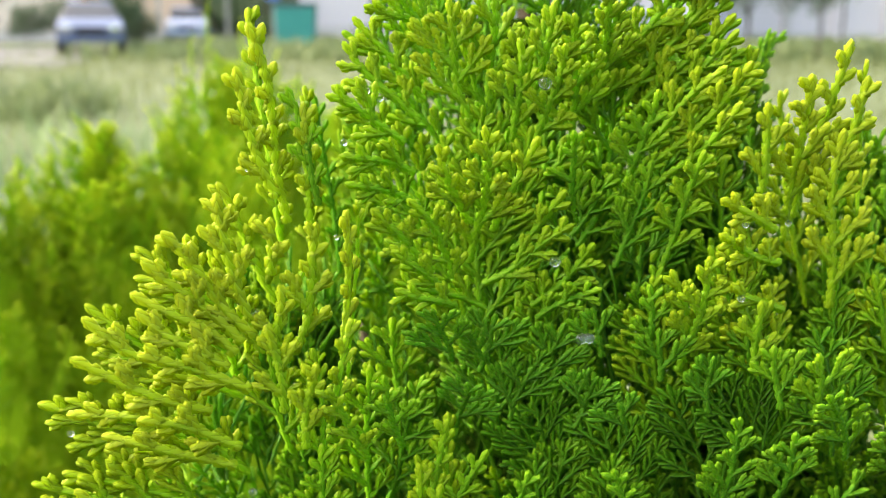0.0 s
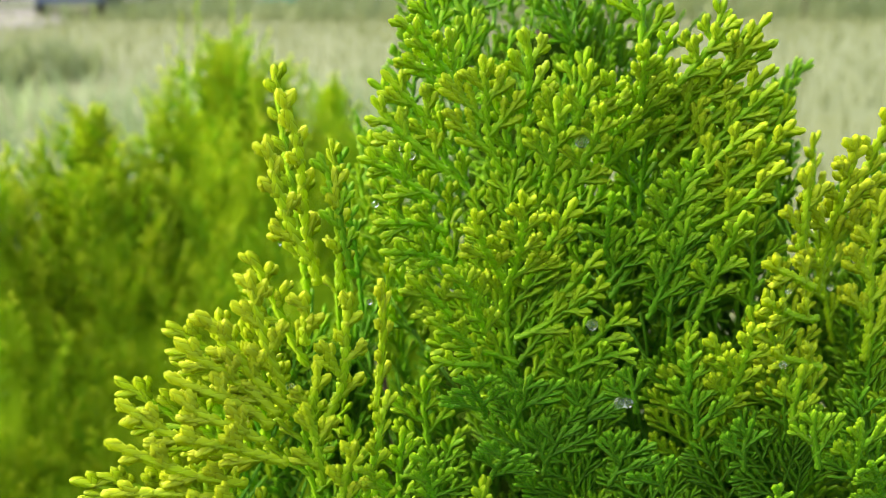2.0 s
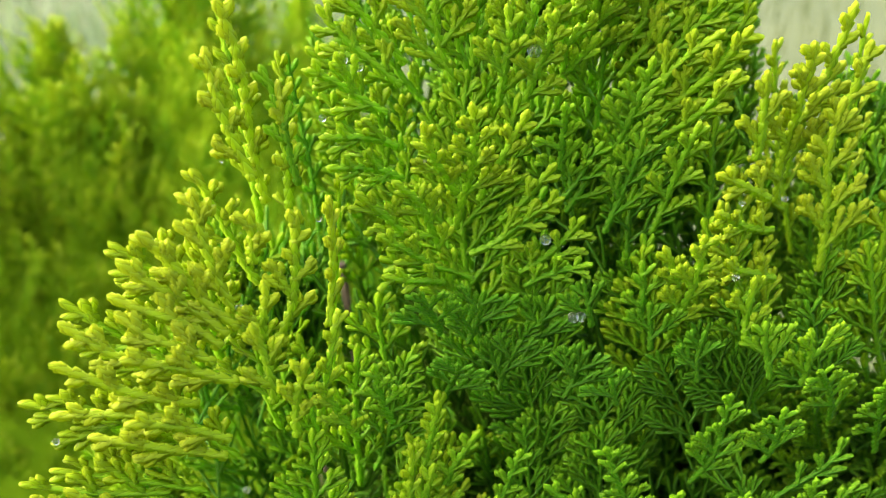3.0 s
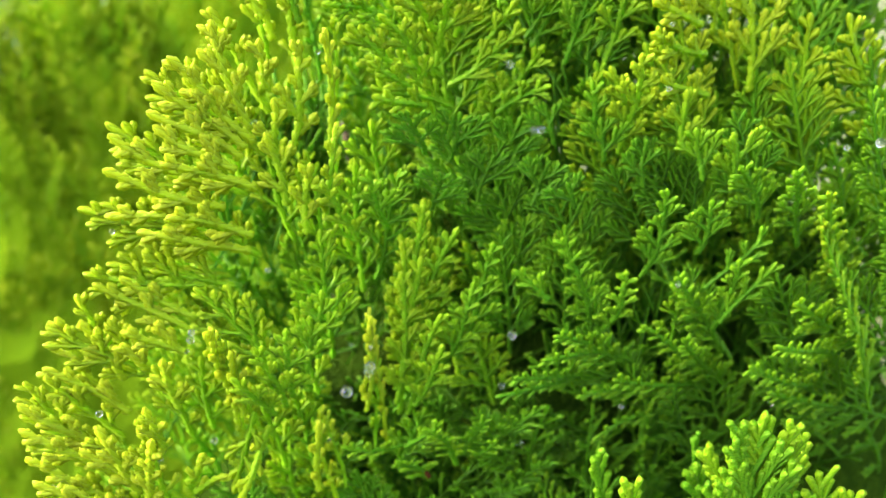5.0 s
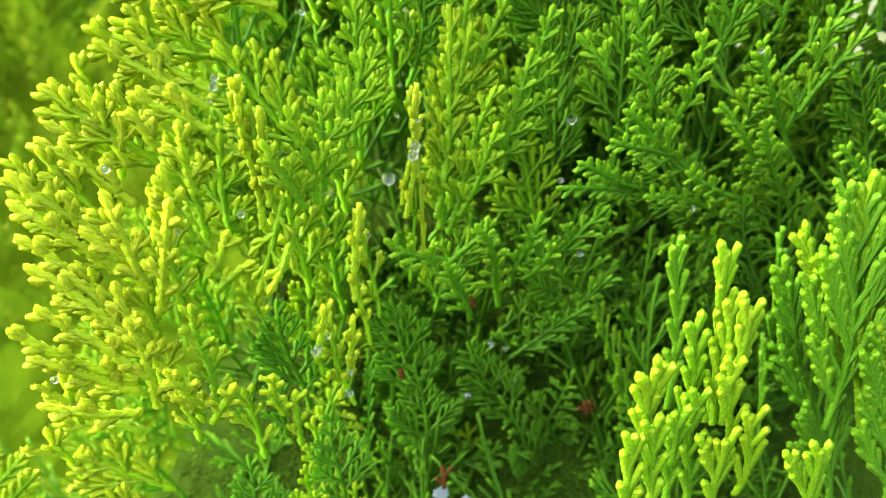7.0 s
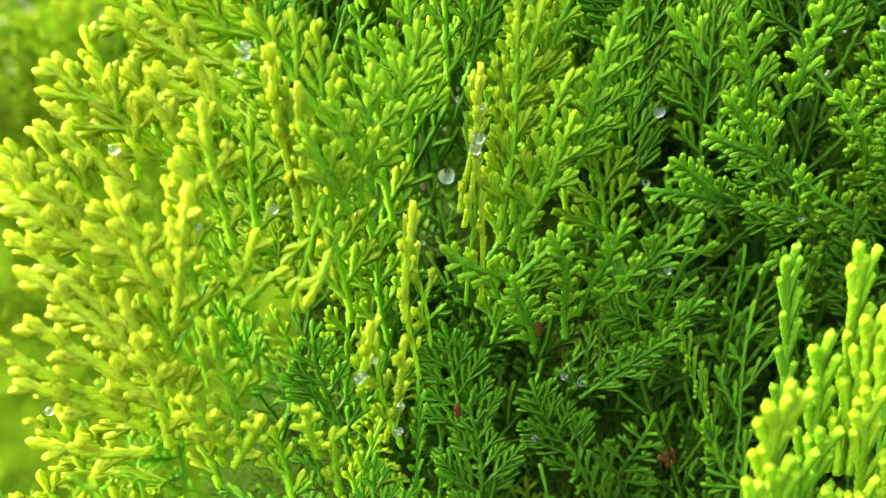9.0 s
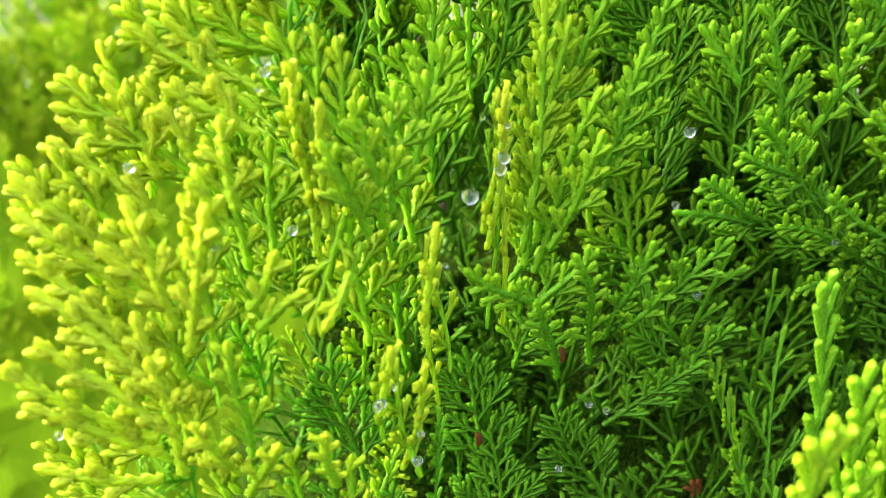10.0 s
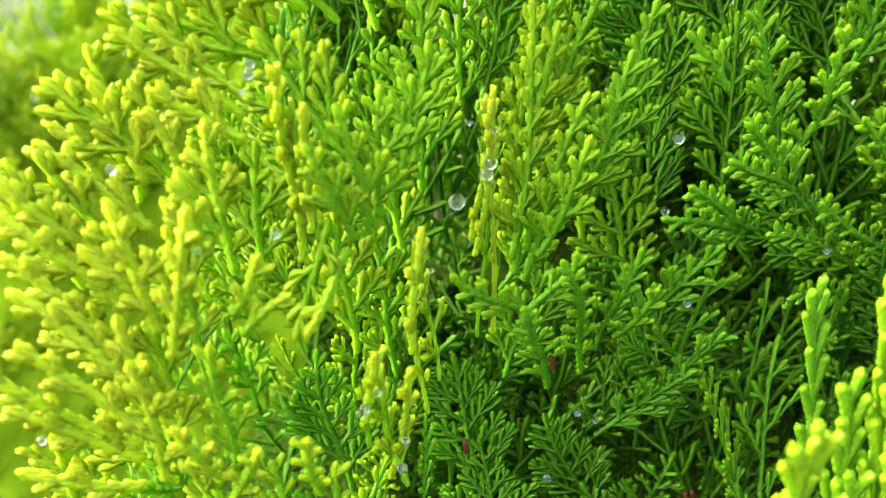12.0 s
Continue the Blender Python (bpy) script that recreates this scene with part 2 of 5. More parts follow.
class Spray:
    """Collects the twigs of one flat spray. A twig is one closed body of overlapping scale leaves: pairs on the edges and pairs on
    the faces in turn, each a little proud of the next, ending in a blunt round bud."""

    def __init__(self, rng, detail, relief):
        self.rng, self.detail, self.relief = rng, detail, relief
        self.scale = (0.52, 0.62, 1.0, 1.0)[detail]
        self.verts, self.quads, self.tips, self.edges, self.rows, self.sides, self.count = [], [], [], [], [], [], 0

    def twig(self, pts, normal, w0, w1, pitch, tip_reach=0.0085, bud=1.1):
        pts = np.asarray(pts, float)
        seg = np.linalg.norm(np.diff(pts, axis=0), axis=1)
        arc = np.concatenate(([0], np.cumsum(seg)))
        length = arc[-1]
        fine = self.detail >= 2
        sides = 6 if fine else 4
        n = max(1, int(round(length / pitch)))
        step = length / n
        ang = np.arange(sides) * 2 * math.pi / sides + (math.pi / 6 if fine else 0.0)
        c, sn = np.cos(ang), np.sin(ang)
        on_face = np.abs(sn) > 0.9
        # where the rings of one scale pair lie, and how proud the edge and the face scales stand there
        if fine:
            along, edge_up, face_up = np.array([0.0, 0.50, 0.94]), np.array([0.0, 0.70, 1.0]), np.array([0.50, 1.0, 0.10])
        else:
            along, edge_up, face_up = (np.array([0.0, 0.82]), np.array([0.0, 1.0]), np.array([0.3, 0.7])) if self.detail else (np.array([0.4]),) * 3
        m = len(along)
        s = ((np.arange(n)[:, None] + along[None, :]) * step).reshape(-1, 1) + np.zeros((1, sides))
        up = np.where(on_face[None, :], np.tile(face_up, n)[:, None], np.tile(edge_up, n)[:, None])
        k = 0.72 + self.relief * up * (1 + 0.16 * self.rng.standard_normal((n * m, sides)))
        if fine:
            lead = np.tile(np.array([0.0, 0.26, -0.14]), n)[:, None]
            s = s + np.where(on_face[None, :], lead, -0.10 * np.abs(lead)) * step
        # the bud: a swelling, then a round end
        end = w1 * bud
        cap = np.array([0.0, 0.75, 1.16]) if fine else np.array([0.0, 0.75, 1.15]) if self.detail else np.array([0.0, 1.1])
        round_off = np.array([0.84, 0.84, 0.12]) if fine else np.array([1.0, 0.80, 0.05]) if self.detail else np.array([1.0, 0.05])
        s = np.concatenate((np.minimum(s, length - 0.0001), length + (cap * end)[:, None] + np.zeros((1, sides))))
        k = np.concatenate((k, round_off[:, None] * (1 + 0.05 * self.rng.standard_normal((len(cap), sides)))))
        e = np.zeros(s.shape)
        e[-2] = 1.0
        # the last scales do not end together
        s[-2] += (np.where(on_face, 0.22, -0.20) + 0.14 * self.rng.standard_normal(sides)) * end
        s -= end * 1.1
        s = np.maximum(s, 0.0)
        u = np.clip(s / length, 0, 1)
        swell = np.clip((s - length + 1.7 * end) / (1.7 * end), 0, 1)
        half = (w0 + (w1 - w0) * u) * (1 + (bud - 1) * swell)
        flat = 0.52 + 0.22 * swell
        over = np.maximum(s - length, 0)
        sc = np.minimum(s, length)
        cen = np.stack([np.interp(sc, arc, pts[:, i]) for i in range(3)], -1)
        cen += over[..., None] * ((pts[-1] - pts[-2]) / max(seg[-1], 1e-9))
        mid = sc.mean(1)
        ahead = np.stack([np.interp(np.minimum(mid + step * 0.5, length), arc, pts[:, i]) for i in range(3)], -1)
        back = np.stack([np.interp(np.maximum(np.minimum(mid + step * 0.5, length) - step, 0), arc, pts[:, i]) for i in range(3)], -1)
        tan = ahead - back
        tan /= np.linalg.norm(tan, axis=1)[:, None] + 1e-12
        side = np.cross(tan, normal)
        side /= np.linalg.norm(side, axis=1)[:, None] + 1e-12
        top = np.cross(side, tan)
        v = cen + (c[None, :] * half * k)[..., None] * side[:, None, :] + (sn[None, :] * half * k * flat)[..., None] * top[:, None, :]
        t = np.clip(1 - (length - sc) / tip_reach, 0, 1) * self.ripe
        rings = len(v)
        i = np.arange(rings - 1)[:, None] * sides
        j = np.arange(sides)[None, :]
        jn = (j + 1) % sides
        self.quads.append(np.stack((i + j, i + jn, i + sides + jn, i + sides + j), -1).reshape(-1, 4) + self.count)
        self.verts.append(v.reshape(-1, 3))
        self.tips.append(t.ravel())
        self.edges.append(e.ravel())
        self.rows.append((s / (pitch * self.scale)).ravel() + self.rng.random())
        self.sides.append(np.broadcast_to(np.abs(c)[None, :], s.shape).ravel())
        self.count += rings * sides

    def mesh(self, name, mat):
        return quads_mesh(name, np.concatenate(self.verts), np.concatenate(self.quads), mat,
                          tip=np.concatenate(self.tips), edge=np.concatenate(self.edges), row=np.concatenate(self.rows), side=np.concatenate(self.sides))


def curve_from(start, heading, turn_to, length, n=6):
    """Points of an axis that starts along heading and bends towards turn_to."""
    pts, p = [np.array(start, float)], np.array(start, float)
    for i in range(n):
        d = heading * (1 - (i + 0.5) / n) + turn_to * ((i + 0.5) / n)
        d /= np.linalg.norm(d)
        p = p + d * length / n
        pts.append(p)
    return pts


def spray_mesh(name, length, width, seed, detail=3, mat=None, thick=1.0, droop=0.0, spacing=1.0, fork=1.0, girth=1.0):
    """A flat spray in the local xz plane: its axis runs up z, side shoots alternate, and carry shorter ones in turn."""
    rng = np.random.default_rng(seed)
    sp = Spray(rng, detail, 0.54 if fork == 1.0 else 0.16)
    sp.fork = fork
    sp.ripe = 1.0 if fork == 1.0 else 0.45
    sp.cap = 0.0024 + 0.0030 * thick
    normal = np.array([0.0, 1.0, 0.0])
    bend = rng.uniform(-0.05, 0.05) * length
    wave = rng.uniform(-0.02, 0.02) * length
    us = np.linspace(0, 1, 12)
    axis = np.stack((bend * np.sin(us * math.pi) + wave * np.sin(us * 2 * math.pi),
                     droop * length * us ** 2 + 0.02 * length * np.sin(us * 5 + seed), us * length), 1)
    full = min(1.0, max(0.0, (thick - 0.67) / 0.46))
    pitch = (0.0012 + 0.0004 * full) * (1.0 if detail >= 2 else 1.6 if detail == 1 else 2.6)
    w = (0.00055 + 0.00030 * full + 0.00016 * full ** 3) * girth
    sp.twig(axis, normal, w * 1.1, w, pitch * 1.7, bud=1.05)
    gap = 0.0042 * spacing * (0.58 + 0.64 * full) * (1.0 if fork == 1.0 else 0.95)
    z, k = length * 0.10 + 0.002, int(rng.integers(2))
    while z < length - 0.0030:
        u = z / length
        p = np.array([np.interp(u, us, axis[:, i]) for i in range(3)])
        sign = 1 if k % 2 else -1
        k += 1
        reach = width * 0.5 * (1 - u) ** 0.80 * min(1.0, 0.45 + 1.9 * u) * rng.uniform(0.78, 1.18)
        angle = radians(rng.uniform(36, 47)) * fork
        size = max(0.0040 if fork == 1.0 else 0.0085, reach / math.sin(angle) * 0.94)
        size = min(size, (length - z) * 1.0 + 0.003)
        tilt = rng.normal(0, 0.07)
        d0 = np.array([sign * math.sin(angle), tilt, math.cos(angle)])
        a1 = angle * rng.uniform(0.45, 0.85)
        d1 = np.array([sign * math.sin(a1), tilt - 0.08, math.cos(a1)])
        branch(sp, rng, p, d0, d1, normal, size, w, pitch, 1, gap)
        z += gap * rng.uniform(0.8, 1.25) * (0.62 + 0.5 * (1 - u))
    return sp.mesh(name, mat or LEAF)


def branch(sp, rng, start, d0, d1, normal, size, w, pitch, level, gap):
    n_local = normal + np.array([rng.normal(0, 0.12), 0, rng.normal(0, 0.12)])
    n_local -= d0 * np.dot(n_local, d0) / np.dot(d0, d0)
    n_local /= np.linalg.norm(n_local)
    pts = curve_from(start, d0, d1, size)
    sp.twig(pts, n_local, w * (1.0 if level == 1 else 0.86), w * rng.uniform(0.92, 1.12), pitch * (1.45 if level == 1 else 1.0), bud=rng.uniform(0.95, 1.10))
    if level >= 2 or size < (0.0046 if sp.fork == 1.0 else 0.0135) or sp.detail == 0:
        return
    s = size * 0.14 + 0.0012
    k = int(rng.integers(2))
    pts = np.array(pts)
    while s < size - 0.0019:
        u = s / size
        x = u * (len(pts) - 1)
        i = min(int(x), len(pts) - 2)
        p = pts[i] * (1 - (x - i)) + pts[i + 1] * (x - i)
        d = pts[i + 1] - pts[i]
        d /= np.linalg.norm(d)
        side = np.cross(d, n_local)
        sign = 1 if k % 2 else -1
        k += 1
        a = radians(rng.uniform(30, 44)) * sp.fork
        h0 = d * math.cos(a) + side * sign * math.sin(a) + n_local * rng.normal(0, 0.07)
        h1 = d * math.cos(a * 0.5) + side * sign * math.sin(a * 0.5) + np.array([0, 0, 0.15])
        sub = min((size - s) * 0.50, sp.cap) * rng.uniform(0.65, 1.25) + 0.0014
        branch(sp, rng, p, h0, h1, n_local, max(sub, 0.0020 if sp.fork == 1.0 else 0.0060), w, pitch, level + 1, gap)
        s += gap * 0.54 * rng.uniform(0.80, 1.20)


def placed(base, tip, twist):
    """The pose of a spray that grows from base to tip and shows its face towards -y, turned by twist about its axis."""
    z = (Vector(tip) - Vector(base)).normalized()
    y = Vector((0, 1, 0))
    x = y.cross(z).normalized()
    y = z.cross(x)
    m = Matrix((x, y, z)).transposed().to_4x4()
    return Matrix.Translation(base) @ m @ pose(0, 0, 0, 0, 0, twist)


# ---- ground ----
def sheet(name, x0, x1, y0, y1, z, nx, ny, mat, height=0.0, scale=0.4):
    bm = bmesh.new()
    grid = [[bm.verts.new((x0 + (x1 - x0) * i / nx, y0 + (y1 - y0) * j / ny, 0)) for i in range(nx + 1)] for j in range(ny + 1)]
    for row in grid:
        for v in row:
            v.co.z = z + height * noise.noise((v.co.x * scale, v.co.y * scale, 0.0))
    for j in range(ny):
        for i in range(nx):
            bm.faces.new((grid[j][i], grid[j][i + 1], grid[j + 1][i + 1], grid[j + 1][i]))
    for f in bm.faces:
        f.smooth = True
    return part(name, bm, mat)


tagged(sheet("ground", -400, 400, -60, 900, 0.0, 60, 60, SOIL), "meadow ground of dull olive earth and low grass", "ground", kind="structure")


# ---- the golden arborvitae at the head of the row ----
def profile(z, apex, slope, widest):
    return max(0.02, min(slope * (apex - z), widest, 0.10 + 0.9 * z))


def tapered(bm, pts, r0, r1, sides=8):
    """A tapering tube along points."""
    rings, n = [], len(pts)
    for i, p in enumerate(pts):
        d = Vector(pts[min(i + 1, n - 1)]) - Vector(pts[max(i - 1, 0)])
        q = d.to_track_quat("Z", "Y")
        r = r0 + (r1 - r0) * i / (n - 1)
        rings.append([bm.verts.new(Vector(p) + q @ Vector((math.cos(a) * r, math.sin(a) * r, 0)))
                      for a in (2 * math.pi * k / sides for k in range(sides))])
    for a, b in zip(rings, rings[1:]):
        for k in range(sides):
            bm.faces.new((a[k], a[(k + 1) % sides], b[(k + 1) % sides], b[k])).smooth = True
    bm.faces.new(rings[-1])
    return bm


def woody_frame(shrub, apex, slope, widest, limbs, rng):
    """A short trunk and steep limbs that fan out under the foliage."""
    h = apex - 0.08
    part("trunk", tapered(bmesh.new(), [(0, 0, -0.02), (0.004, 0.003, h * 0.3), (-0.004, 0.005, h * 0.65), (0.002, 0, h)], 0.016, 0.003), BARK, shrub,
         "brown fibrous trunk")
    for k in range(limbs):
        a = k * 2.399 + rng.uniform(-0.3, 0.3)
        z0 = rng.uniform(0.06, 0.5) * apex
        z1 = min(apex - 0.06, z0 + rng.uniform(0.25, 0.42) * apex)
        r = profile(z1, apex, slope, widest) * 0.45
        pts = [(0, 0, z0)] + [(math.cos(a) * r * u ** 0.8, math.sin(a) * r * u ** 0.8, z0 + (z1 - z0) * u ** 1.2) for u in (0.25, 0.5, 0.75, 1.0)]
        part("limb", tapered(bmesh.new(), pts, 0.0055, 0.0016, 6), BARK, shrub)


def dense_core(lobes, widest, inset, seed):
    """A filler added inside a shrub to close the view through it: one lumpy body under each lobe of the crown."""
    bm = bmesh.new()
    for ox, oy, apex, slope in lobes:
        rings = []
        for i in range(34):
            z = 0.10 + (apex - inset * 1.9 - 0.10) * i / 33
            row = []
            for k in range(48):
                a = 2 * math.pi * k / 48
                p = Vector((math.cos(a), math.sin(a), 0)) * max(0.22 * profile(z, apex, slope, widest), profile(z, apex, slope, widest) - inset)
                lump = noise.noise((p * 38 + Vector((seed, 0, z * 38)))) * 0.012 + noise.noise((p * 120 + Vector((seed, 3, z * 120)))) * 0.006
                p += Vector((math.cos(a), math.sin(a), 0)) * lump
                row.append(bm.verts.new((ox + p.x, oy + p.y, z)))
            rings.append(row)
        for lo, hi in zip(rings, rings[1:]):
            for k in range(48):
                bm.faces.new((lo[k], lo[(k + 1) % 48], hi[(k + 1) % 48], hi[k]))
        bm.faces.new(rings[-1])
        bm.faces.new(rings[0][::-1])
    return bm


AXIS_X, AXIS_Y, APEX, SLOPE, WIDEST = 0.025, 0.290, 1.13, 0.62, 0.215
shrub = thing("arborvitae_shrub", (AXIS_X, AXIS_Y, 0.0), "dense golden-green arborvitae with flat scaly sprays, wet from rain", "shrub")
SHRUB_INV = Matrix.Translation((-AXIS_X, -AXIS_Y, 0.0))
frond_count = 0


def frond(base, tip, width, gold, twist, fork=1.0, detail=3):
    """One spray of the shrub, from the point where it leaves the twig to its tip."""
    global frond_count
    frond_count += 1
    length = (Vector(tip) - Vector(base)).length
    me = spray_mesh("spray", length, width * (1.9 if fork == 1.0 else 1.2), 100 + frond_count, detail, LEAF, (0.67 + 0.46 * gold if fork == 1.0 else 0.95), fork=fork, girth=1.0 if fork == 1.0 else 1.5)
    ob = new("spray", me)
    ob.parent = shrub
    ob.matrix_basis = SHRUB_INV @ placed(base, tip, twist)
    ob.color = (gold, gold, gold, 1)
    return ob


def under(base, tip, width, gold, twist):
    """A spray of the second layer."""
    return frond(base, tip, width * 0.65, gold, twist, detail=1)


# upper middle
frond((0.0070, 0.1990, 0.9440), (0.0090, 0.1800, 0.9770), 0.0125, 0.71, 5)
frond((0.0070, 0.1933, 0.9540), (-0.0000, 0.1800, 0.9730), 0.0079, 0.73, -8)
frond((0.0120, 0.1956, 0.9520), (0.0200, 0.1830, 0.9740), 0.0081, 0.71, 8)
frond((0.0160, 0.1918, 0.9490), (0.0260, 0.1850, 0.9630), 0.0082, 0.63, 0)
frond((0.0100, 0.1936, 0.9410), (0.0280, 0.1850, 0.9560), 0.0082, 0.61, 0)
frond((0.0050, 0.1916, 0.9400), (-0.0060, 0.1770, 0.9630), 0.0089, 0.63, 5)
frond((-0.0010, 0.1870, 0.9450), (-0.0130, 0.1770, 0.9610), 0.0089, 0.66, 0)
frond((0.0020, 0.1844, 0.9410), (-0.0090, 0.1750, 0.9530), 0.0066, 0.61, 0)
frond((0.0040, 0.1826, 0.9390), (-0.0080, 0.1710, 0.9460), 0.0065, 0.61, 0)
frond((0.0210, 0.1962, 0.9350), (0.0320, 0.1840, 0.9520), 0.0093, 0.56, 0)
frond((0.0220, 0.1937, 0.9330), (0.0330, 0.1790, 0.9440), 0.0079, 0.44, 0)
frond((0.0310, 0.1990, 0.9480), (0.0390, 0.1950, 0.9610), 0.0074, 0.41, 0)
frond((0.0070, 0.2010, 0.9750), (0.0020, 0.1930, 1.0010), 0.0134, 0.71, 0)
frond((0.0020, 0.2068, 0.9880), (-0.0150, 0.1950, 1.0080), 0.0111, 0.63, 0)
frond((-0.0030, 0.2040, 0.9790), (-0.0180, 0.2000, 0.9970), 0.0113, 0.69, 0)
frond((-0.0040, 0.2020, 0.9750), (-0.0200, 0.1980, 0.9920), 0.0100, 0.66, 0)
frond((-0.0070, 0.1921, 0.9720), (-0.0220, 0.1840, 0.9820), 0.0093, 0.63, 0)
frond((-0.0050, 0.1889, 0.9660), (-0.0190, 0.1780, 0.9710), 0.0090, 0.61, 0)
frond((-0.0040, 0.1895, 0.9590), (-0.0180, 0.1760, 0.9660), 0.0078, 0.56, 0)
frond((0.0110, 0.2013, 0.9790), (0.0100, 0.1930, 1.0060), 0.0122, 0.66, 10)
frond((0.0190, 0.2028, 0.9740), (0.0230, 0.1900, 1.0000), 0.0120, 0.64, 0)
frond((0.0160, 0.1989, 0.9710), (0.0160, 0.1870, 0.9930), 0.0094, 0.61, -10)
frond((0.0210, 0.2002, 0.9700), (0.0250, 0.1860, 0.9920), 0.0094, 0.64, 0)
frond((0.0290, 0.2073, 0.9690), (0.0270, 0.1890, 0.9980), 0.0119, 0.59, 0)
frond((0.0350, 0.2156, 0.9700), (0.0340, 0.1930, 1.0040), 0.0134, 0.64, 0)
frond((0.0390, 0.2220, 0.9650), (0.0400, 0.1940, 1.0070), 0.0122, 0.59, 0)
frond((0.0380, 0.2137, 0.9760), (0.0520, 0.1960, 1.0080), 0.0111, 0.66, 0)
frond((0.0400, 0.2125, 0.9800), (0.0600, 0.1980, 1.0080), 0.0112, 0.71, 0)
frond((0.0420, 0.2097, 0.9790), (0.0590, 0.1990, 1.0040), 0.0100, 0.71, 0)
frond((0.0430, 0.2095, 0.9750), (0.0620, 0.1990, 0.9980), 0.0100, 0.71, 0)
frond((0.0450, 0.2102, 0.9710), (0.0620, 0.1960, 0.9950), 0.0111, 0.63, 0)
frond((0.0460, 0.2033, 0.9690), (0.0580, 0.1890, 0.9880), 0.0095, 0.70, 0)
frond((0.0490, 0.2042, 0.9660), (0.0620, 0.1860, 0.9890), 0.0105, 0.75, 0)
frond((0.0490, 0.1988, 0.9630), (0.0600, 0.1840, 0.9810), 0.0093, 0.70, 0)
frond((0.0400, 0.2024, 0.9560), (0.0440, 0.1860, 0.9830), 0.0117, 0.51, 0)
frond((0.0320, 0.2021, 0.9520), (0.0270, 0.1840, 0.9750), 0.0093, 0.43, 0)
frond((0.0390, 0.1966, 0.9440), (0.0440, 0.1890, 0.9690), 0.0107, 0.39, 0)
frond((0.0490, 0.1957, 0.9440), (0.0530, 0.1830, 0.9720), 0.0104, 0.55, 0)
frond((0.0220, 0.1890, 0.9190), (0.0270, 0.1850, 0.9350), 0.0125, 0.21, 0)
frond((0.0090, 0.1861, 0.9230), (0.0120, 0.1810, 0.9380), 0.0134, 0.20, 0)
frond((0.0030, 0.1850, 0.9260), (-0.0010, 0.1740, 0.9410), 0.0118, 0.24, 0)
frond((0.0160, 0.1860, 0.9120), (0.0200, 0.1820, 0.9260), 0.0146, 0.11, 0)
frond((0.0290, 0.1805, 0.9130), (0.0330, 0.1770, 0.9260), 0.0131, 0.12, 0)
frond((0.0040, 0.1829, 0.9120), (0.0060, 0.1720, 0.9270), 0.0127, 0.17, 0)
frond((0.0390, 0.1750, 0.9140), (0.0360, 0.1710, 0.9230), 0.0105, 0.13, 0)

# right shoulder
frond((0.0510, 0.1836, 0.9240), (0.0520, 0.1710, 0.9530), 0.0119, 0.66, 0)
frond((0.0520, 0.1822, 0.9320), (0.0460, 0.1750, 0.9490), 0.0066, 0.68, 0)
frond((0.0690, 0.1845, 0.9550), (0.0550, 0.1760, 0.9630), 0.0078, 0.85, 0)
frond((0.0710, 0.1861, 0.9480), (0.0540, 0.1720, 0.9570), 0.0076, 0.76, 0)
frond((0.0710, 0.1815, 0.9390), (0.0570, 0.1730, 0.9470), 0.0076, 0.76, 0)
frond((0.0770, 0.1990, 0.9490), (0.0720, 0.1820, 0.9870), 0.0126, 0.88, 5)
frond((0.0790, 0.2000, 0.9540), (0.0810, 0.1860, 0.9930), 0.0105, 0.85, 0)
frond((0.0800, 0.1948, 0.9570), (0.0850, 0.1850, 0.9860), 0.0093, 0.85, 0)
frond((0.0670, 0.1887, 0.9620), (0.0650, 0.1830, 0.9810), 0.0081, 0.81, 0)
frond((0.0840, 0.1900, 0.9370), (0.0800, 0.1820, 0.9760), 0.0149, 0.85, 0)
frond((0.0650, 0.1760, 0.9270), (0.0630, 0.1720, 0.9440), 0.0087, 0.64, 0)
frond((0.0690, 0.1723, 0.9210), (0.0650, 0.1690, 0.9360), 0.0096, 0.43, 0)
frond((0.0760, 0.1725, 0.9190), (0.0730, 0.1670, 0.9350), 0.0116, 0.51, 0)
frond((0.0440, 0.1815, 0.9300), (0.0420, 0.1760, 0.9460), 0.0067, 0.39, 0)
frond((0.0350, 0.1850, 0.9270), (0.0320, 0.1820, 0.9390), 0.0090, 0.25, 0)
frond((0.0470, 0.1820, 0.9230), (0.0450, 0.1780, 0.9360), 0.0099, 0.30, 0)
frond((0.0560, 0.1770, 0.9180), (0.0550, 0.1730, 0.9320), 0.0096, 0.18, 0)

# left shoulder
frond((-0.0310, 0.1860, 0.9560), (-0.0360, 0.1790, 0.9960), 0.0056, 0.95, 25)
frond((-0.0320, 0.1813, 0.9620), (-0.0380, 0.1770, 0.9880), 0.0067, 0.95, 10)
frond((-0.0260, 0.1850, 0.9550), (-0.0260, 0.1810, 0.9810), 0.0057, 0.85, 30)
frond((-0.0240, 0.1839, 0.9600), (-0.0290, 0.1800, 0.9840), 0.0057, 0.5, 20)
frond((-0.0360, 0.1703, 0.9400), (-0.0400, 0.1650, 0.9660), 0.0094, 0.97, 0)
frond((-0.0350, 0.1682, 0.9380), (-0.0490, 0.1610, 0.9600), 0.0091, 1, 0)
frond((-0.0370, 0.1668, 0.9370), (-0.0530, 0.1610, 0.9550), 0.0091, 1, 0)
frond((-0.0380, 0.1654, 0.9350), (-0.0550, 0.1600, 0.9490), 0.0071, 1, 0)
frond((-0.0390, 0.1630, 0.9330), (-0.0540, 0.1590, 0.9460), 0.0070, 0.98, 0)
frond((-0.0420, 0.1656, 0.9270), (-0.0630, 0.1570, 0.9450), 0.0089, 1, 0)
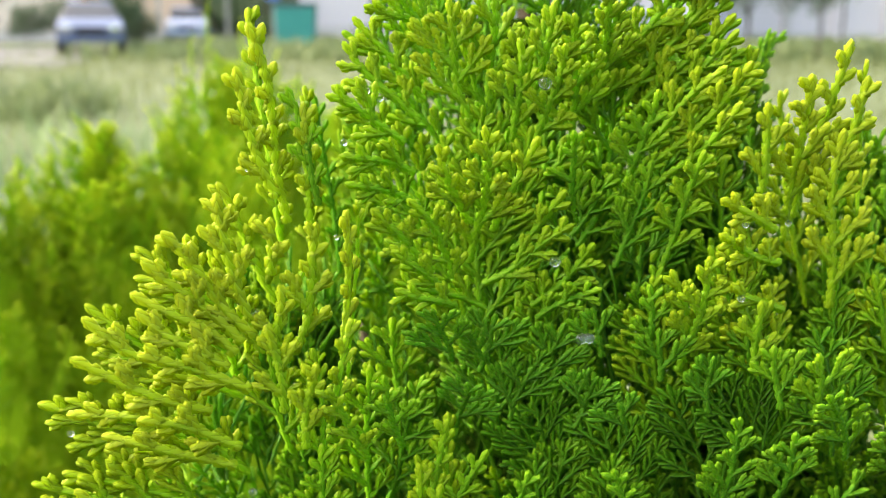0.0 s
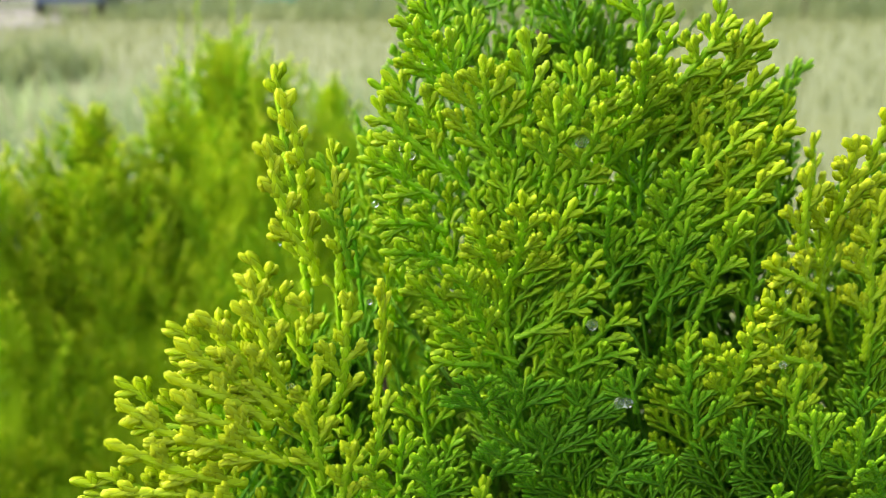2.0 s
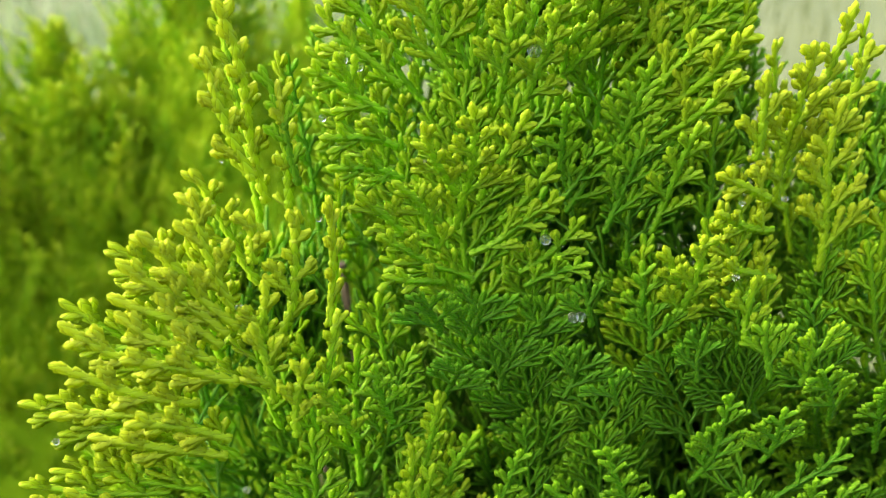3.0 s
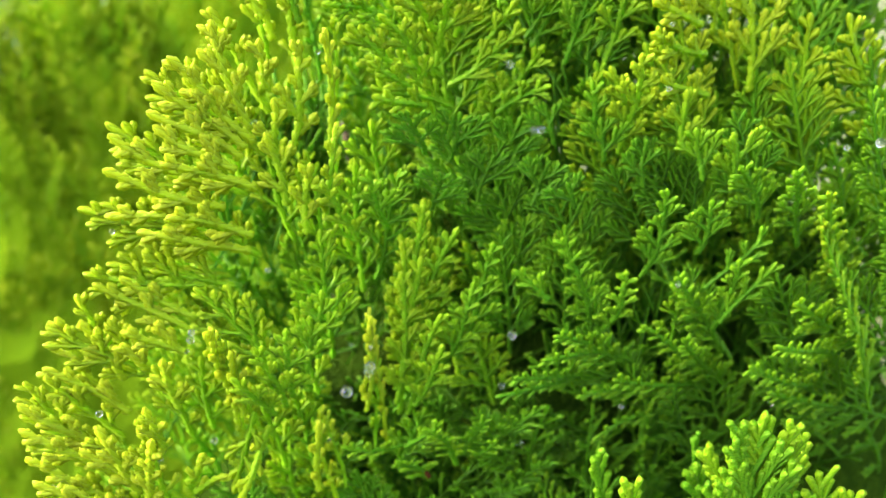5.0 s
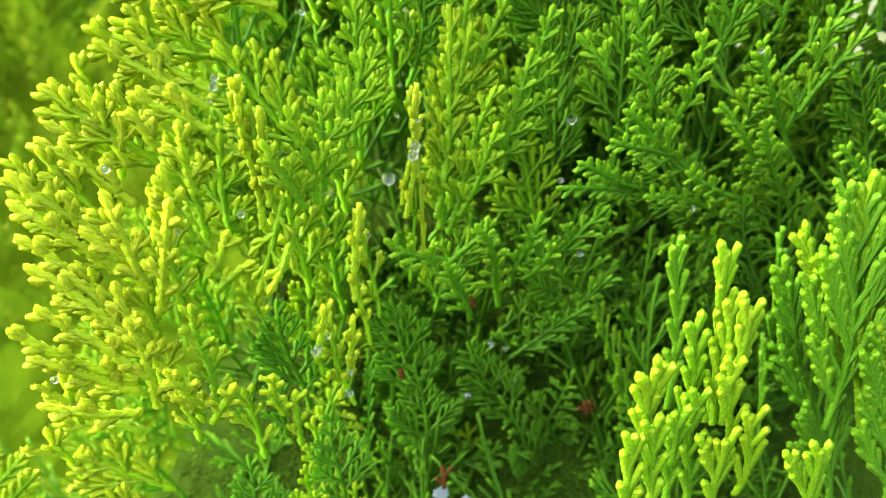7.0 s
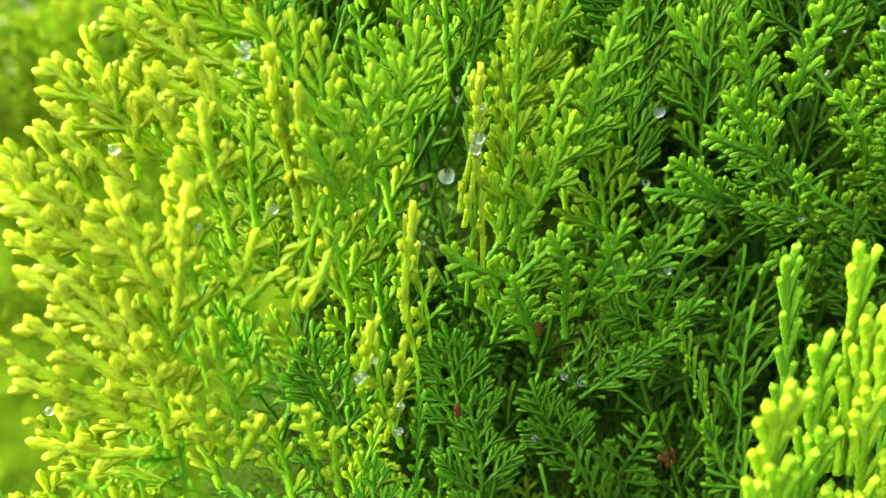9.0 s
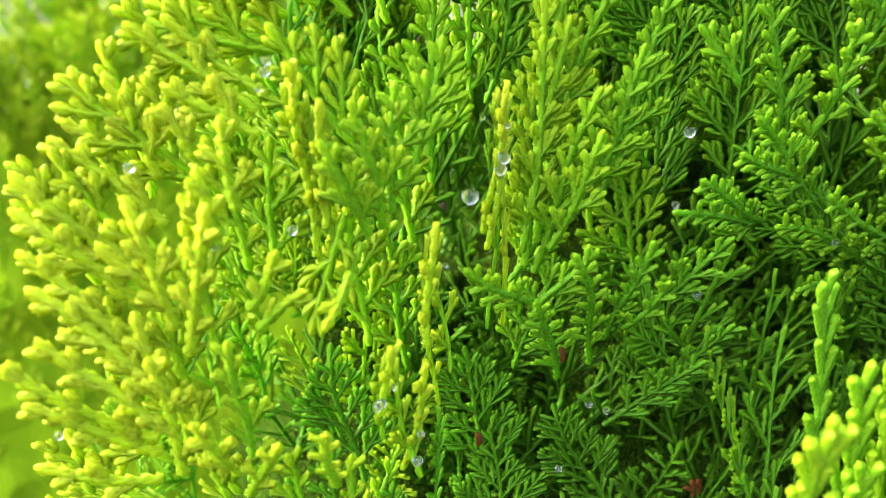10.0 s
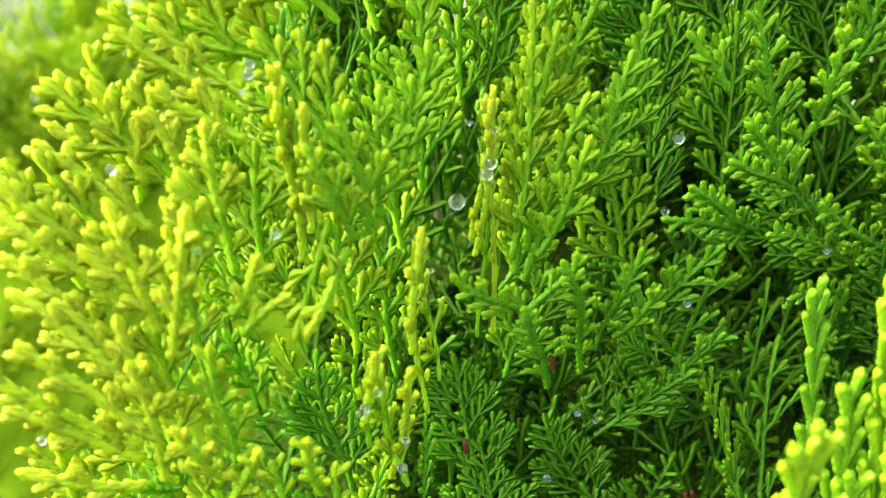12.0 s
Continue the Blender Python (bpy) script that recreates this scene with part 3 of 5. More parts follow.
frond((-0.0430, 0.1643, 0.9240), (-0.0650, 0.1550, 0.9380), 0.0078, 1, 0)
frond((-0.0440, 0.1619, 0.9210), (-0.0680, 0.1580, 0.9260), 0.0080, 1, 0)
frond((-0.0350, 0.1632, 0.9290), (-0.0530, 0.1550, 0.9390), 0.0078, 0.95, 0)
frond((-0.0370, 0.1609, 0.9180), (-0.0530, 0.1520, 0.9280), 0.0077, 0.92, 0)
frond((-0.0380, 0.1609, 0.9140), (-0.0610, 0.1560, 0.9230), 0.0079, 0.95, 0)
frond((-0.0310, 0.1680, 0.9350), (-0.0290, 0.1640, 0.9490), 0.0072, 0.85, 0)
frond((-0.0290, 0.1760, 0.9310), (-0.0230, 0.1720, 0.9590), 0.0087, 0.85, 15)
frond((-0.0320, 0.1720, 0.9490), (-0.0310, 0.1680, 0.9610), 0.0064, 0.9, 0)
frond((-0.0290, 0.1640, 0.9240), (-0.0310, 0.1600, 0.9430), 0.0081, 0.8, 0)
frond((-0.0250, 0.1628, 0.9170), (-0.0220, 0.1590, 0.9360), 0.0070, 0.8, 20)
frond((-0.0190, 0.1790, 0.9320), (-0.0180, 0.1750, 0.9610), 0.0050, 0.93, 60)
frond((-0.0210, 0.1700, 0.9150), (-0.0160, 0.1660, 0.9420), 0.0063, 0.73, 50)
frond((-0.0070, 0.1753, 0.9110), (-0.0100, 0.1640, 0.9310), 0.0093, 0.44, 0)
frond((-0.0140, 0.1705, 0.9110), (-0.0200, 0.1580, 0.9310), 0.0070, 0.61, 0)

# middle, facing the path
frond((-0.0040, 0.1750, 0.8630), (0.0020, 0.1680, 0.9210), 0.0116, 0.61, 10)
frond((-0.0010, 0.1770, 0.8750), (0.0100, 0.1670, 0.9150), 0.0084, 0.48, 0)
frond((-0.0050, 0.1735, 0.8740), (-0.0040, 0.1670, 0.9120), 0.0053, 0.69, 40)
frond((-0.0150, 0.1615, 0.8700), (-0.0120, 0.1540, 0.8970), 0.0039, 0.93, 65)
frond((0.0030, 0.1734, 0.8690), (0.0130, 0.1600, 0.9030), 0.0091, 0.40, 0)
frond((0.0090, 0.1780, 0.8700), (0.0180, 0.1640, 0.9110), 0.0103, 0.37, 0)
frond((0.0560, 0.1793, 0.8650), (0.0310, 0.1540, 0.8910), 0.0087, 0.35, 0)
frond((0.0570, 0.1790, 0.8650), (0.0280, 0.1540, 0.8850), 0.0068, 0.33, 0)
frond((0.0500, 0.1790, 0.8620), (0.0210, 0.1530, 0.8810), 0.0058, 0.29, 0)
frond((0.0460, 0.1783, 0.8600), (0.0170, 0.1530, 0.8750), 0.0048, 0.26, 0)
frond((0.0470, 0.1728, 0.8790), (0.0480, 0.1560, 0.9060), 0.0079, 0.41, 0)
frond((0.0440, 0.1775, 0.8790), (0.0340, 0.1610, 0.9130), 0.0091, 0.35, 0)
frond((0.0310, 0.1640, 0.8950), (0.0220, 0.1600, 0.9060), 0.0060, 0.38, 0)
frond((0.0810, 0.1800, 0.8670), (0.0600, 0.1590, 0.9030), 0.0090, 0.37, 0)
frond((0.0750, 0.1708, 0.8790), (0.0750, 0.1590, 0.9070), 0.0080, 0.35, 0)
frond((0.0750, 0.1659, 0.8840), (0.0850, 0.1610, 0.9040), 0.0081, 0.36, 0)
frond((0.0790, 0.1850, 0.8540), (0.0530, 0.1570, 0.8900), 0.0079, 0.37, 0)
frond((0.0780, 0.1850, 0.8510), (0.0470, 0.1560, 0.8750), 0.0079, 0.37, 0)
frond((0.0770, 0.1880, 0.8450), (0.0380, 0.1580, 0.8690), 0.0080, 0.37, 0)
frond((0.0740, 0.1866, 0.8420), (0.0420, 0.1570, 0.8570), 0.0059, 0.33, 0)
frond((0.0860, 0.1840, 0.8510), (0.0630, 0.1590, 0.8860), 0.0090, 0.33, 0)
frond((0.1200, 0.1840, 0.8540), (0.0800, 0.1460, 0.8910), 0.0083, 0.41, 0)
frond((0.1210, 0.1850, 0.8470), (0.0780, 0.1510, 0.8810), 0.0076, 0.37, 0)
frond((0.1230, 0.1830, 0.8400), (0.0860, 0.1550, 0.8690), 0.0068, 0.37, 0)
frond((0.1090, 0.1750, 0.8750), (0.0880, 0.1540, 0.8960), 0.0087, 0.45, 0)
frond((0.1110, 0.1764, 0.8880), (0.0940, 0.1590, 0.9150), 0.0070, 0.54, 0)
frond((0.1060, 0.1737, 0.8910), (0.0930, 0.1600, 0.9150), 0.0040, 0.67, 60)
frond((0.1090, 0.1786, 0.9000), (0.0910, 0.1550, 0.9250), 0.0078, 0.54, 0)
frond((0.0710, 0.1680, 0.8930), (0.0830, 0.1640, 0.9120), 0.0083, 0.28, 0)
frond((0.0570, 0.1769, 0.8920), (0.0580, 0.1630, 0.9230), 0.0103, 0.31, 0)
frond((0.0690, 0.1707, 0.9020), (0.0680, 0.1610, 0.9210), 0.0101, 0.31, 0)
frond((0.0860, 0.1788, 0.9070), (0.0740, 0.1630, 0.9280), 0.0113, 0.38, 0)
frond((0.0970, 0.1778, 0.8990), (0.0840, 0.1580, 0.9290), 0.0100, 0.36, 0)
frond((0.0080, 0.1770, 0.8330), (-0.0010, 0.1500, 0.8700), 0.0066, 0.39, 0)
frond((0.0100, 0.1716, 0.8410), (0.0140, 0.1530, 0.8700), 0.0058, 0.28, 0)
frond((0.0180, 0.1693, 0.8480), (0.0300, 0.1570, 0.8680), 0.0079, 0.26, 0)
frond((0.0120, 0.1651, 0.8470), (0.0170, 0.1520, 0.8620), 0.0057, 0.34, 0)
frond((0.0180, 0.1724, 0.8250), (0.0310, 0.1560, 0.8510), 0.0088, 0.14, 0)
frond((0.0100, 0.1707, 0.8220), (0.0260, 0.1560, 0.8440), 0.0088, 0.09, 0)
frond((-0.0000, 0.1718, 0.8330), (-0.0080, 0.1470, 0.8630), 0.0083, 0.33, 0)

# golden flank
frond((-0.0650, 0.1354, 0.8610), (-0.0570, 0.1270, 0.8890), 0.0064, 0.98, 0)
frond((-0.0670, 0.1366, 0.8650), (-0.0700, 0.1320, 0.8890), 0.0067, 1, 0)
frond((-0.0680, 0.1380, 0.8690), (-0.0760, 0.1340, 0.8810), 0.0059, 1, 0)
frond((-0.0760, 0.1550, 0.8800), (-0.0810, 0.1510, 0.9050), 0.0082, 1, 0)
frond((-0.0710, 0.1550, 0.8850), (-0.0760, 0.1510, 0.9040), 0.0082, 0.98, 0)
frond((-0.0700, 0.1510, 0.8780), (-0.0850, 0.1470, 0.8950), 0.0080, 1, 0)
frond((-0.0720, 0.1427, 0.8730), (-0.0880, 0.1380, 0.8920), 0.0078, 1, 0)
frond((-0.0730, 0.1406, 0.8680), (-0.0880, 0.1350, 0.8870), 0.0077, 1, 0)
frond((-0.0720, 0.1375, 0.8630), (-0.0870, 0.1320, 0.8810), 0.0067, 1, 0)
frond((-0.0700, 0.1337, 0.8570), (-0.0860, 0.1300, 0.8760), 0.0066, 1, 0)
frond((-0.0690, 0.1350, 0.8560), (-0.0800, 0.1310, 0.8740), 0.0066, 1, 0)
frond((-0.0710, 0.1313, 0.8520), (-0.0840, 0.1260, 0.8700), 0.0064, 1, 0)
frond((-0.0720, 0.1352, 0.8460), (-0.0890, 0.1240, 0.8670), 0.0070, 1, 0)
frond((-0.0720, 0.1355, 0.8430), (-0.0880, 0.1260, 0.8590), 0.0064, 1, 0)
frond((-0.0730, 0.1370, 0.8370), (-0.0900, 0.1290, 0.8460), 0.0073, 1, 0)
frond((-0.0660, 0.1350, 0.8480), (-0.0710, 0.1310, 0.8710), 0.0074, 1, 0)
frond((-0.0540, 0.1590, 0.8950), (-0.0730, 0.1550, 0.9110), 0.0084, 0.9, 0)
frond((-0.0530, 0.1600, 0.8980), (-0.0670, 0.1560, 0.9120), 0.0076, 0.9, 0)
frond((-0.0530, 0.1530, 0.8920), (-0.0670, 0.1490, 0.9020), 0.0081, 0.9, 0)
frond((-0.0570, 0.1470, 0.8810), (-0.0570, 0.1430, 0.8980), 0.0069, 0.85, 0)
frond((-0.0590, 0.1373, 0.8780), (-0.0590, 0.1320, 0.8930), 0.0058, 0.85, 0)
frond((-0.0640, 0.1520, 0.8890), (-0.0670, 0.1480, 0.8990), 0.0063, 0.95, 0)
frond((-0.0550, 0.1370, 0.8680), (-0.0490, 0.1330, 0.8790), 0.0042, 0.8, 0)
frond((-0.0540, 0.1380, 0.8640), (-0.0450, 0.1340, 0.8720), 0.0042, 0.75, 0)
frond((-0.0590, 0.1412, 0.8330), (-0.0570, 0.1290, 0.8670), 0.0081, 0.62, 0)
frond((-0.0590, 0.1365, 0.8330), (-0.0500, 0.1230, 0.8520), 0.0047, 0.8, 0)
frond((-0.0440, 0.1386, 0.8320), (-0.0430, 0.1230, 0.8530), 0.0039, 0.75, 0)
frond((-0.0590, 0.1329, 0.8400), (-0.0620, 0.1210, 0.8570), 0.0069, 0.9, 0)
frond((-0.0690, 0.1360, 0.8390), (-0.0690, 0.1270, 0.8650), 0.0072, 0.95, 0)

# hanging sprays of the middle
frond((-0.0460, 0.1518, 0.8710), (-0.0450, 0.1420, 0.9060), 0.0036, 0.92, 68)
frond((-0.0430, 0.1488, 0.8770), (-0.0420, 0.1420, 0.9000), 0.0045, 0.92, 60)
frond((-0.0370, 0.1481, 0.8740), (-0.0430, 0.1310, 0.8660), 0.0033, 0.75, 20)
frond((-0.0360, 0.1514, 0.8740), (-0.0420, 0.1400, 0.8940), 0.0079, 0.58, 0)
frond((-0.0340, 0.1544, 0.8740), (-0.0370, 0.1430, 0.8990), 0.0099, 0.58, 0)
frond((-0.0320, 0.1550, 0.8770), (-0.0300, 0.1470, 0.9010), 0.0102, 0.5, 0)
frond((-0.0290, 0.1550, 0.8810), (-0.0250, 0.1510, 0.9020), 0.0095, 0.5, 0)
frond((-0.0250, 0.1580, 0.8860), (-0.0220, 0.1540, 0.9070), 0.0107, 0.5, 0)
frond((-0.0270, 0.1461, 0.8550), (-0.0250, 0.1430, 0.8790), 0.0045, 0.92, 55)
frond((-0.0350, 0.1378, 0.8470), (-0.0330, 0.1330, 0.8620), 0.0034, 0.87, 60)
frond((-0.0320, 0.1538, 0.8250), (-0.0270, 0.1340, 0.8580), 0.0034, 0.87, 60)
frond((-0.0150, 0.1611, 0.8670), (-0.0110, 0.1540, 0.8990), 0.0039, 0.93, 65)
frond((-0.0080, 0.1690, 0.8630), (-0.0040, 0.1640, 0.9050), 0.0072, 0.61, 20)
frond((-0.0070, 0.1700, 0.8600), (0.0010, 0.1660, 0.9080), 0.0094, 0.61, 0)
frond((-0.0050, 0.1700, 0.8580), (0.0050, 0.1580, 0.8970), 0.0080, 0.53, 0)
frond((-0.0030, 0.1636, 0.8650), (0.0050, 0.1550, 0.8900), 0.0078, 0.53, 0)
frond((-0.0060, 0.1581, 0.8560), (0.0040, 0.1520, 0.8690), 0.0067, 0.39, 0)
frond((-0.0060, 0.1597, 0.8560), (-0.0200, 0.1430, 0.8700), 0.0072, 0.45, 0)

# near, lower front
frond((0.0430, 0.1470, 0.8200), (0.0390, 0.1400, 0.8650), 0.0059, 0.42, 20, 0.42)
frond((0.0450, 0.1300, 0.8290), (0.0430, 0.1230, 0.8730), 0.0070, 0.64, 15, 0.42)
frond((0.0460, 0.1270, 0.8300), (0.0430, 0.1200, 0.8640), 0.0080, 0.67, 0, 0.42)
frond((0.0480, 0.1260, 0.8300), (0.0470, 0.1190, 0.8630), 0.0068, 0.69, 0, 0.42)
frond((0.0420, 0.1310, 0.8210), (0.0380, 0.1240, 0.8570), 0.0071, 0.54, 0, 0.42)
frond((0.0500, 0.1260, 0.8250), (0.0460, 0.1190, 0.8500), 0.0080, 0.71, 0, 0.42)
frond((0.0520, 0.1250, 0.8120), (0.0500, 0.1180, 0.8380), 0.0090, 0.72, 0, 0.42)
frond((0.0420, 0.1280, 0.8070), (0.0400, 0.1210, 0.8420), 0.0081, 0.50, 0, 0.42)
frond((0.0470, 0.1250, 0.8070), (0.0450, 0.1180, 0.8330), 0.0090, 0.67, 0, 0.42)
frond((0.0380, 0.1280, 0.8070), (0.0350, 0.1210, 0.8390), 0.0058, 0.46, 0, 0.42)
frond((0.0270, 0.1130, 0.8370), (0.0230, 0.1060, 0.8580), 0.0027, 0.72, 0, 0.42)
frond((0.0270, 0.1130, 0.8380), (0.0270, 0.1060, 0.8600), 0.0027, 0.72, 0, 0.42)
frond((0.0230, 0.1130, 0.8170), (0.0230, 0.1060, 0.8450), 0.0062, 0.69, 0, 0.42)
frond((0.0280, 0.1140, 0.8180), (0.0260, 0.1070, 0.8460), 0.0042, 0.62, 0, 0.42)
frond((0.0770, 0.1490, 0.8190), (0.0630, 0.1420, 0.8580), 0.0080, 0.39, 0, 0.42)
frond((0.0865, 0.1380, 0.8168), (0.0711, 0.1320, 0.8806), 0.0291, 0.63, 0, 0.6)
frond((0.0966, 0.1360, 0.8138), (0.0878, 0.1300, 0.8670), 0.0210, 0.63, 10, 0.6)
frond((0.1033, 0.1340, 0.8132), (0.0956, 0.1280, 0.8615), 0.0214, 0.67, 0, 0.6)
frond((0.0769, 0.1360, 0.8184), (0.0718, 0.1300, 0.8808), 0.0275, 0.39, 0, 0.6)
frond((0.0858, 0.1440, 0.7868), (0.0644, 0.1380, 0.8563), 0.0243, 0.24, 10, 0.6)
frond((0.0950, 0.1360, 0.7929), (0.0835, 0.1300, 0.8616), 0.0243, 0.34, 0, 0.6)
frond((0.0668, 0.1160, 0.8047), (0.0603, 0.1100, 0.8358), 0.0108, 0.61, 0, 0.42)
frond((0.0725, 0.1540, 0.7980), (0.0641, 0.1480, 0.8635), 0.0078, 0.29, 60, 0.42)
frond((-0.1244, 0.1660, 0.7792), (-0.1188, 0.1600, 0.8192), 0.0224, 0.67, 0)

# a second layer, seen between those
under((-0.0355, 0.2039, 0.9448), (-0.0384, 0.1933, 0.9987), 0.0125, 0.765, 10)
under((-0.0292, 0.2123, 0.9355), (-0.0293, 0.2017, 0.9826), 0.0097, 0.722, -35)
under((-0.0259, 0.2314, 0.9327), (-0.0296, 0.2208, 0.9792), 0.0086, 0.297, 20)
under((-0.0336, 0.1848, 0.9390), (-0.0425, 0.1767, 0.9664), 0.0152, 0.85, 0)
under((-0.0351, 0.1780, 0.9304), (-0.0563, 0.1680, 0.9556), 0.0243, 0.807, 0)
under((-0.0409, 0.1809, 0.9189), (-0.0678, 0.1703, 0.9432), 0.0220, 0.765, 0)
under((-0.0434, 0.1743, 0.9107), (-0.0707, 0.1637, 0.9263), 0.0209, 0.765, 0)
under((-0.0448, 0.1682, 0.9013), (-0.0703, 0.1584, 0.9137), 0.0209, 0.765, 0)
under((-0.0311, 0.1832, 0.9060), (-0.0341, 0.1750, 0.9388), 0.0227, 0.68, -15)
under((-0.0375, 0.1681, 0.9090), (-0.0542, 0.1608, 0.9270), 0.0222, 0.722, 20)
under((-0.0210, 0.2035, 0.8954), (-0.0183, 0.1929, 0.9596), 0.0100, 0.705, 70)
under((-0.0213, 0.1825, 0.8983), (-0.0252, 0.1741, 0.9331), 0.0143, 0.595, 40)
under((-0.0122, 0.1912, 0.8876), (-0.0029, 0.1824, 0.9235), 0.0213, 0.33, -10)
under((0.0131, 0.2082, 0.9081), (0.0095, 0.1976, 0.9788), 0.0378, 0.55, 0)
under((0.0114, 0.2089, 0.9310), (0.0006, 0.1983, 0.9727), 0.0202, 0.55, -10)
under((0.0137, 0.2043, 0.9408), (0.0196, 0.1948, 0.9752), 0.0187, 0.55, 10)
under((0.0063, 0.2143, 0.9248), (-0.0206, 0.2037, 0.9746), 0.0249, 0.56, -15)
under((0.0106, 0.1914, 0.9356), (-0.0093, 0.1853, 0.9439), 0.0160, 0.56, 0)
under((0.0006, 0.2180, 0.9482), (-0.0238, 0.2074, 0.9822), 0.0227, 0.63, 0)
under((0.0034, 0.2214, 0.9642), (-0.0215, 0.2108, 0.9938), 0.0188, 0.55, -10)
under((0.0139, 0.2120, 0.9551), (0.0053, 0.2014, 0.9918), 0.0191, 0.55, 10)
under((0.0254, 0.2196, 0.9535), (0.0259, 0.2090, 1.0012), 0.0254, 0.56, -20)
under((0.0006, 0.2251, 0.9719), (-0.0107, 0.2145, 1.0179), 0.0261, 0.56, 15)
under((0.0293, 0.1976, 0.9506), (0.0370, 0.1927, 0.9654), 0.0164, 0.37, -10)
under((0.0419, 0.2193, 0.9536), (0.0396, 0.2087, 0.9965), 0.0270, 0.45, 10)
under((0.0477, 0.2142, 0.9520), (0.0634, 0.2036, 0.9973), 0.0298, 0.55, 0)
under((0.0516, 0.2173, 0.9651), (0.0536, 0.2067, 1.0106), 0.0272, 0.63, 10)
under((0.0514, 0.2154, 0.9405), (0.0692, 0.2048, 0.9909), 0.0275, 0.67, 10)
under((0.0479, 0.2095, 0.9309), (0.0498, 0.1994, 0.9680), 0.0251, 0.22, 0)
under((0.0489, 0.1978, 0.9158), (0.0421, 0.1910, 0.9423), 0.0220, 0.33, 0)
under((0.0139, 0.1962, 0.9022), (0.0093, 0.1891, 0.9312), 0.0294, 0.20, -10)
under((0.0306, 0.1986, 0.8862), (0.0210, 0.1913, 0.9158), 0.0307, 0.13, 0)
under((0.0950, 0.2135, 0.9355), (0.0933, 0.2029, 0.9885), 0.0156, 0.77, 30)
under((0.0958, 0.2299, 0.9242), (0.0805, 0.2193, 0.9807), 0.0195, 0.80, 20)
under((0.0776, 0.1910, 0.9161), (0.0572, 0.1804, 0.9568), 0.0209, 0.73, 10)
under((0.0712, 0.1929, 0.9096), (0.0549, 0.1823, 0.9528), 0.0211, 0.53, 0)
under((0.0624, 0.2001, 0.9003), (0.0452, 0.1895, 0.9465), 0.0193, 0.42, 0)
under((0.1035, 0.1980, 0.9073), (0.0959, 0.1874, 0.9558), 0.0233, 0.73, -20)
under((0.0860, 0.1840, 0.9045), (0.0756, 0.1757, 0.9364), 0.0231, 0.20, -10)
under((0.0766, 0.1910, 0.8994), (0.0553, 0.1824, 0.9288), 0.0232, 0.11, 0)
under((0.0626, 0.1933, 0.8894), (0.0494, 0.1853, 0.9212), 0.0250, 0.14, -10)
under((0.0096, 0.1862, 0.8579), (0.0018, 0.1756, 0.9194), 0.0174, 0.66, 15)
under((0.0042, 0.1828, 0.8660), (-0.0043, 0.1727, 0.9108), 0.0145, 0.62, 0)
under((-0.0137, 0.1702, 0.8458), (-0.0129, 0.1603, 0.8945), 0.0100, 0.54, 60)
under((0.0252, 0.1955, 0.8566), (0.0218, 0.1855, 0.9019), 0.0218, 0.22, 10)
under((0.0667, 0.1820, 0.8464), (0.0342, 0.1716, 0.8813), 0.0232, 0.17, 10)
under((0.0396, 0.1903, 0.8646), (0.0376, 0.1808, 0.9070), 0.0260, 0.31, 0)
under((0.0822, 0.1789, 0.8665), (0.0637, 0.1712, 0.8977), 0.0215, 0.22, 15)
under((0.0550, 0.1990, 0.8955), (0.0453, 0.1884, 0.9447), 0.0255, 0.59, 0)
under((0.0773, 0.1929, 0.8967), (0.0639, 0.1827, 0.9367), 0.0271, 0.34, -10)
under((0.1222, 0.1697, 0.8507), (0.0938, 0.1591, 0.9166), 0.0177, 0.44, 55)
under((0.1355, 0.1792, 0.8389), (0.0863, 0.1686, 0.8689), 0.0330, 0.23, 10)
under((0.1252, 0.1746, 0.8731), (0.1095, 0.1640, 0.9275), 0.0229, 0.29, 30)
under((0.1259, 0.1852, 0.8970), (0.1061, 0.1746, 0.9408), 0.0232, 0.35, 20)
under((0.0279, 0.1765, 0.8292), (0.0119, 0.1693, 0.8596), 0.0240, 0.19, 50)
under((-0.0420, 0.1832, 0.9194), (-0.0443, 0.1738, 0.9530), 0.0211, 0.722, 10)
under((-0.0490, 0.1731, 0.9089), (-0.0753, 0.1625, 0.9260), 0.0217, 0.765, 10)
under((-0.0508, 0.1643, 0.9041), (-0.0747, 0.1554, 0.9132), 0.0216, 0.765, 0)
under((-0.0342, 0.1606, 0.8829), (-0.0499, 0.1522, 0.9103), 0.0234, 0.637, 0)
under((-0.0429, 0.1512, 0.8798), (-0.0443, 0.1466, 0.8999), 0.0081, 0.68, 65)
under((-0.0395, 0.1462, 0.8798), (-0.0460, 0.1398, 0.8611), 0.0103, 0.637, 25)
under((-0.0242, 0.1788, 0.8707), (-0.0229, 0.1689, 0.9151), 0.0228, 0.51, 20)
under((-0.0637, 0.1590, 0.8795), (-0.0830, 0.1490, 0.9041), 0.0217, 0.807, 0)
under((-0.0702, 0.1495, 0.8630), (-0.0897, 0.1396, 0.8867), 0.0220, 0.807, 0)
under((-0.0620, 0.1407, 0.8591), (-0.0597, 0.1354, 0.8844), 0.0139, 0.765, 30)
under((-0.0231, 0.1622, 0.8412), (-0.0255, 0.1562, 0.8699), 0.0150, 0.68, 60)
under((-0.0294, 0.1467, 0.8281), (-0.0328, 0.1412, 0.8561), 0.0119, 0.67, 50)
under((-0.0755, 0.1646, 0.8787), (-0.0771, 0.1554, 0.9087), 0.0155, 0.807, 10)
under((-0.0695, 0.1353, 0.8792), (-0.0712, 0.1333, 0.8851), 0.0101, 0.85, 0)
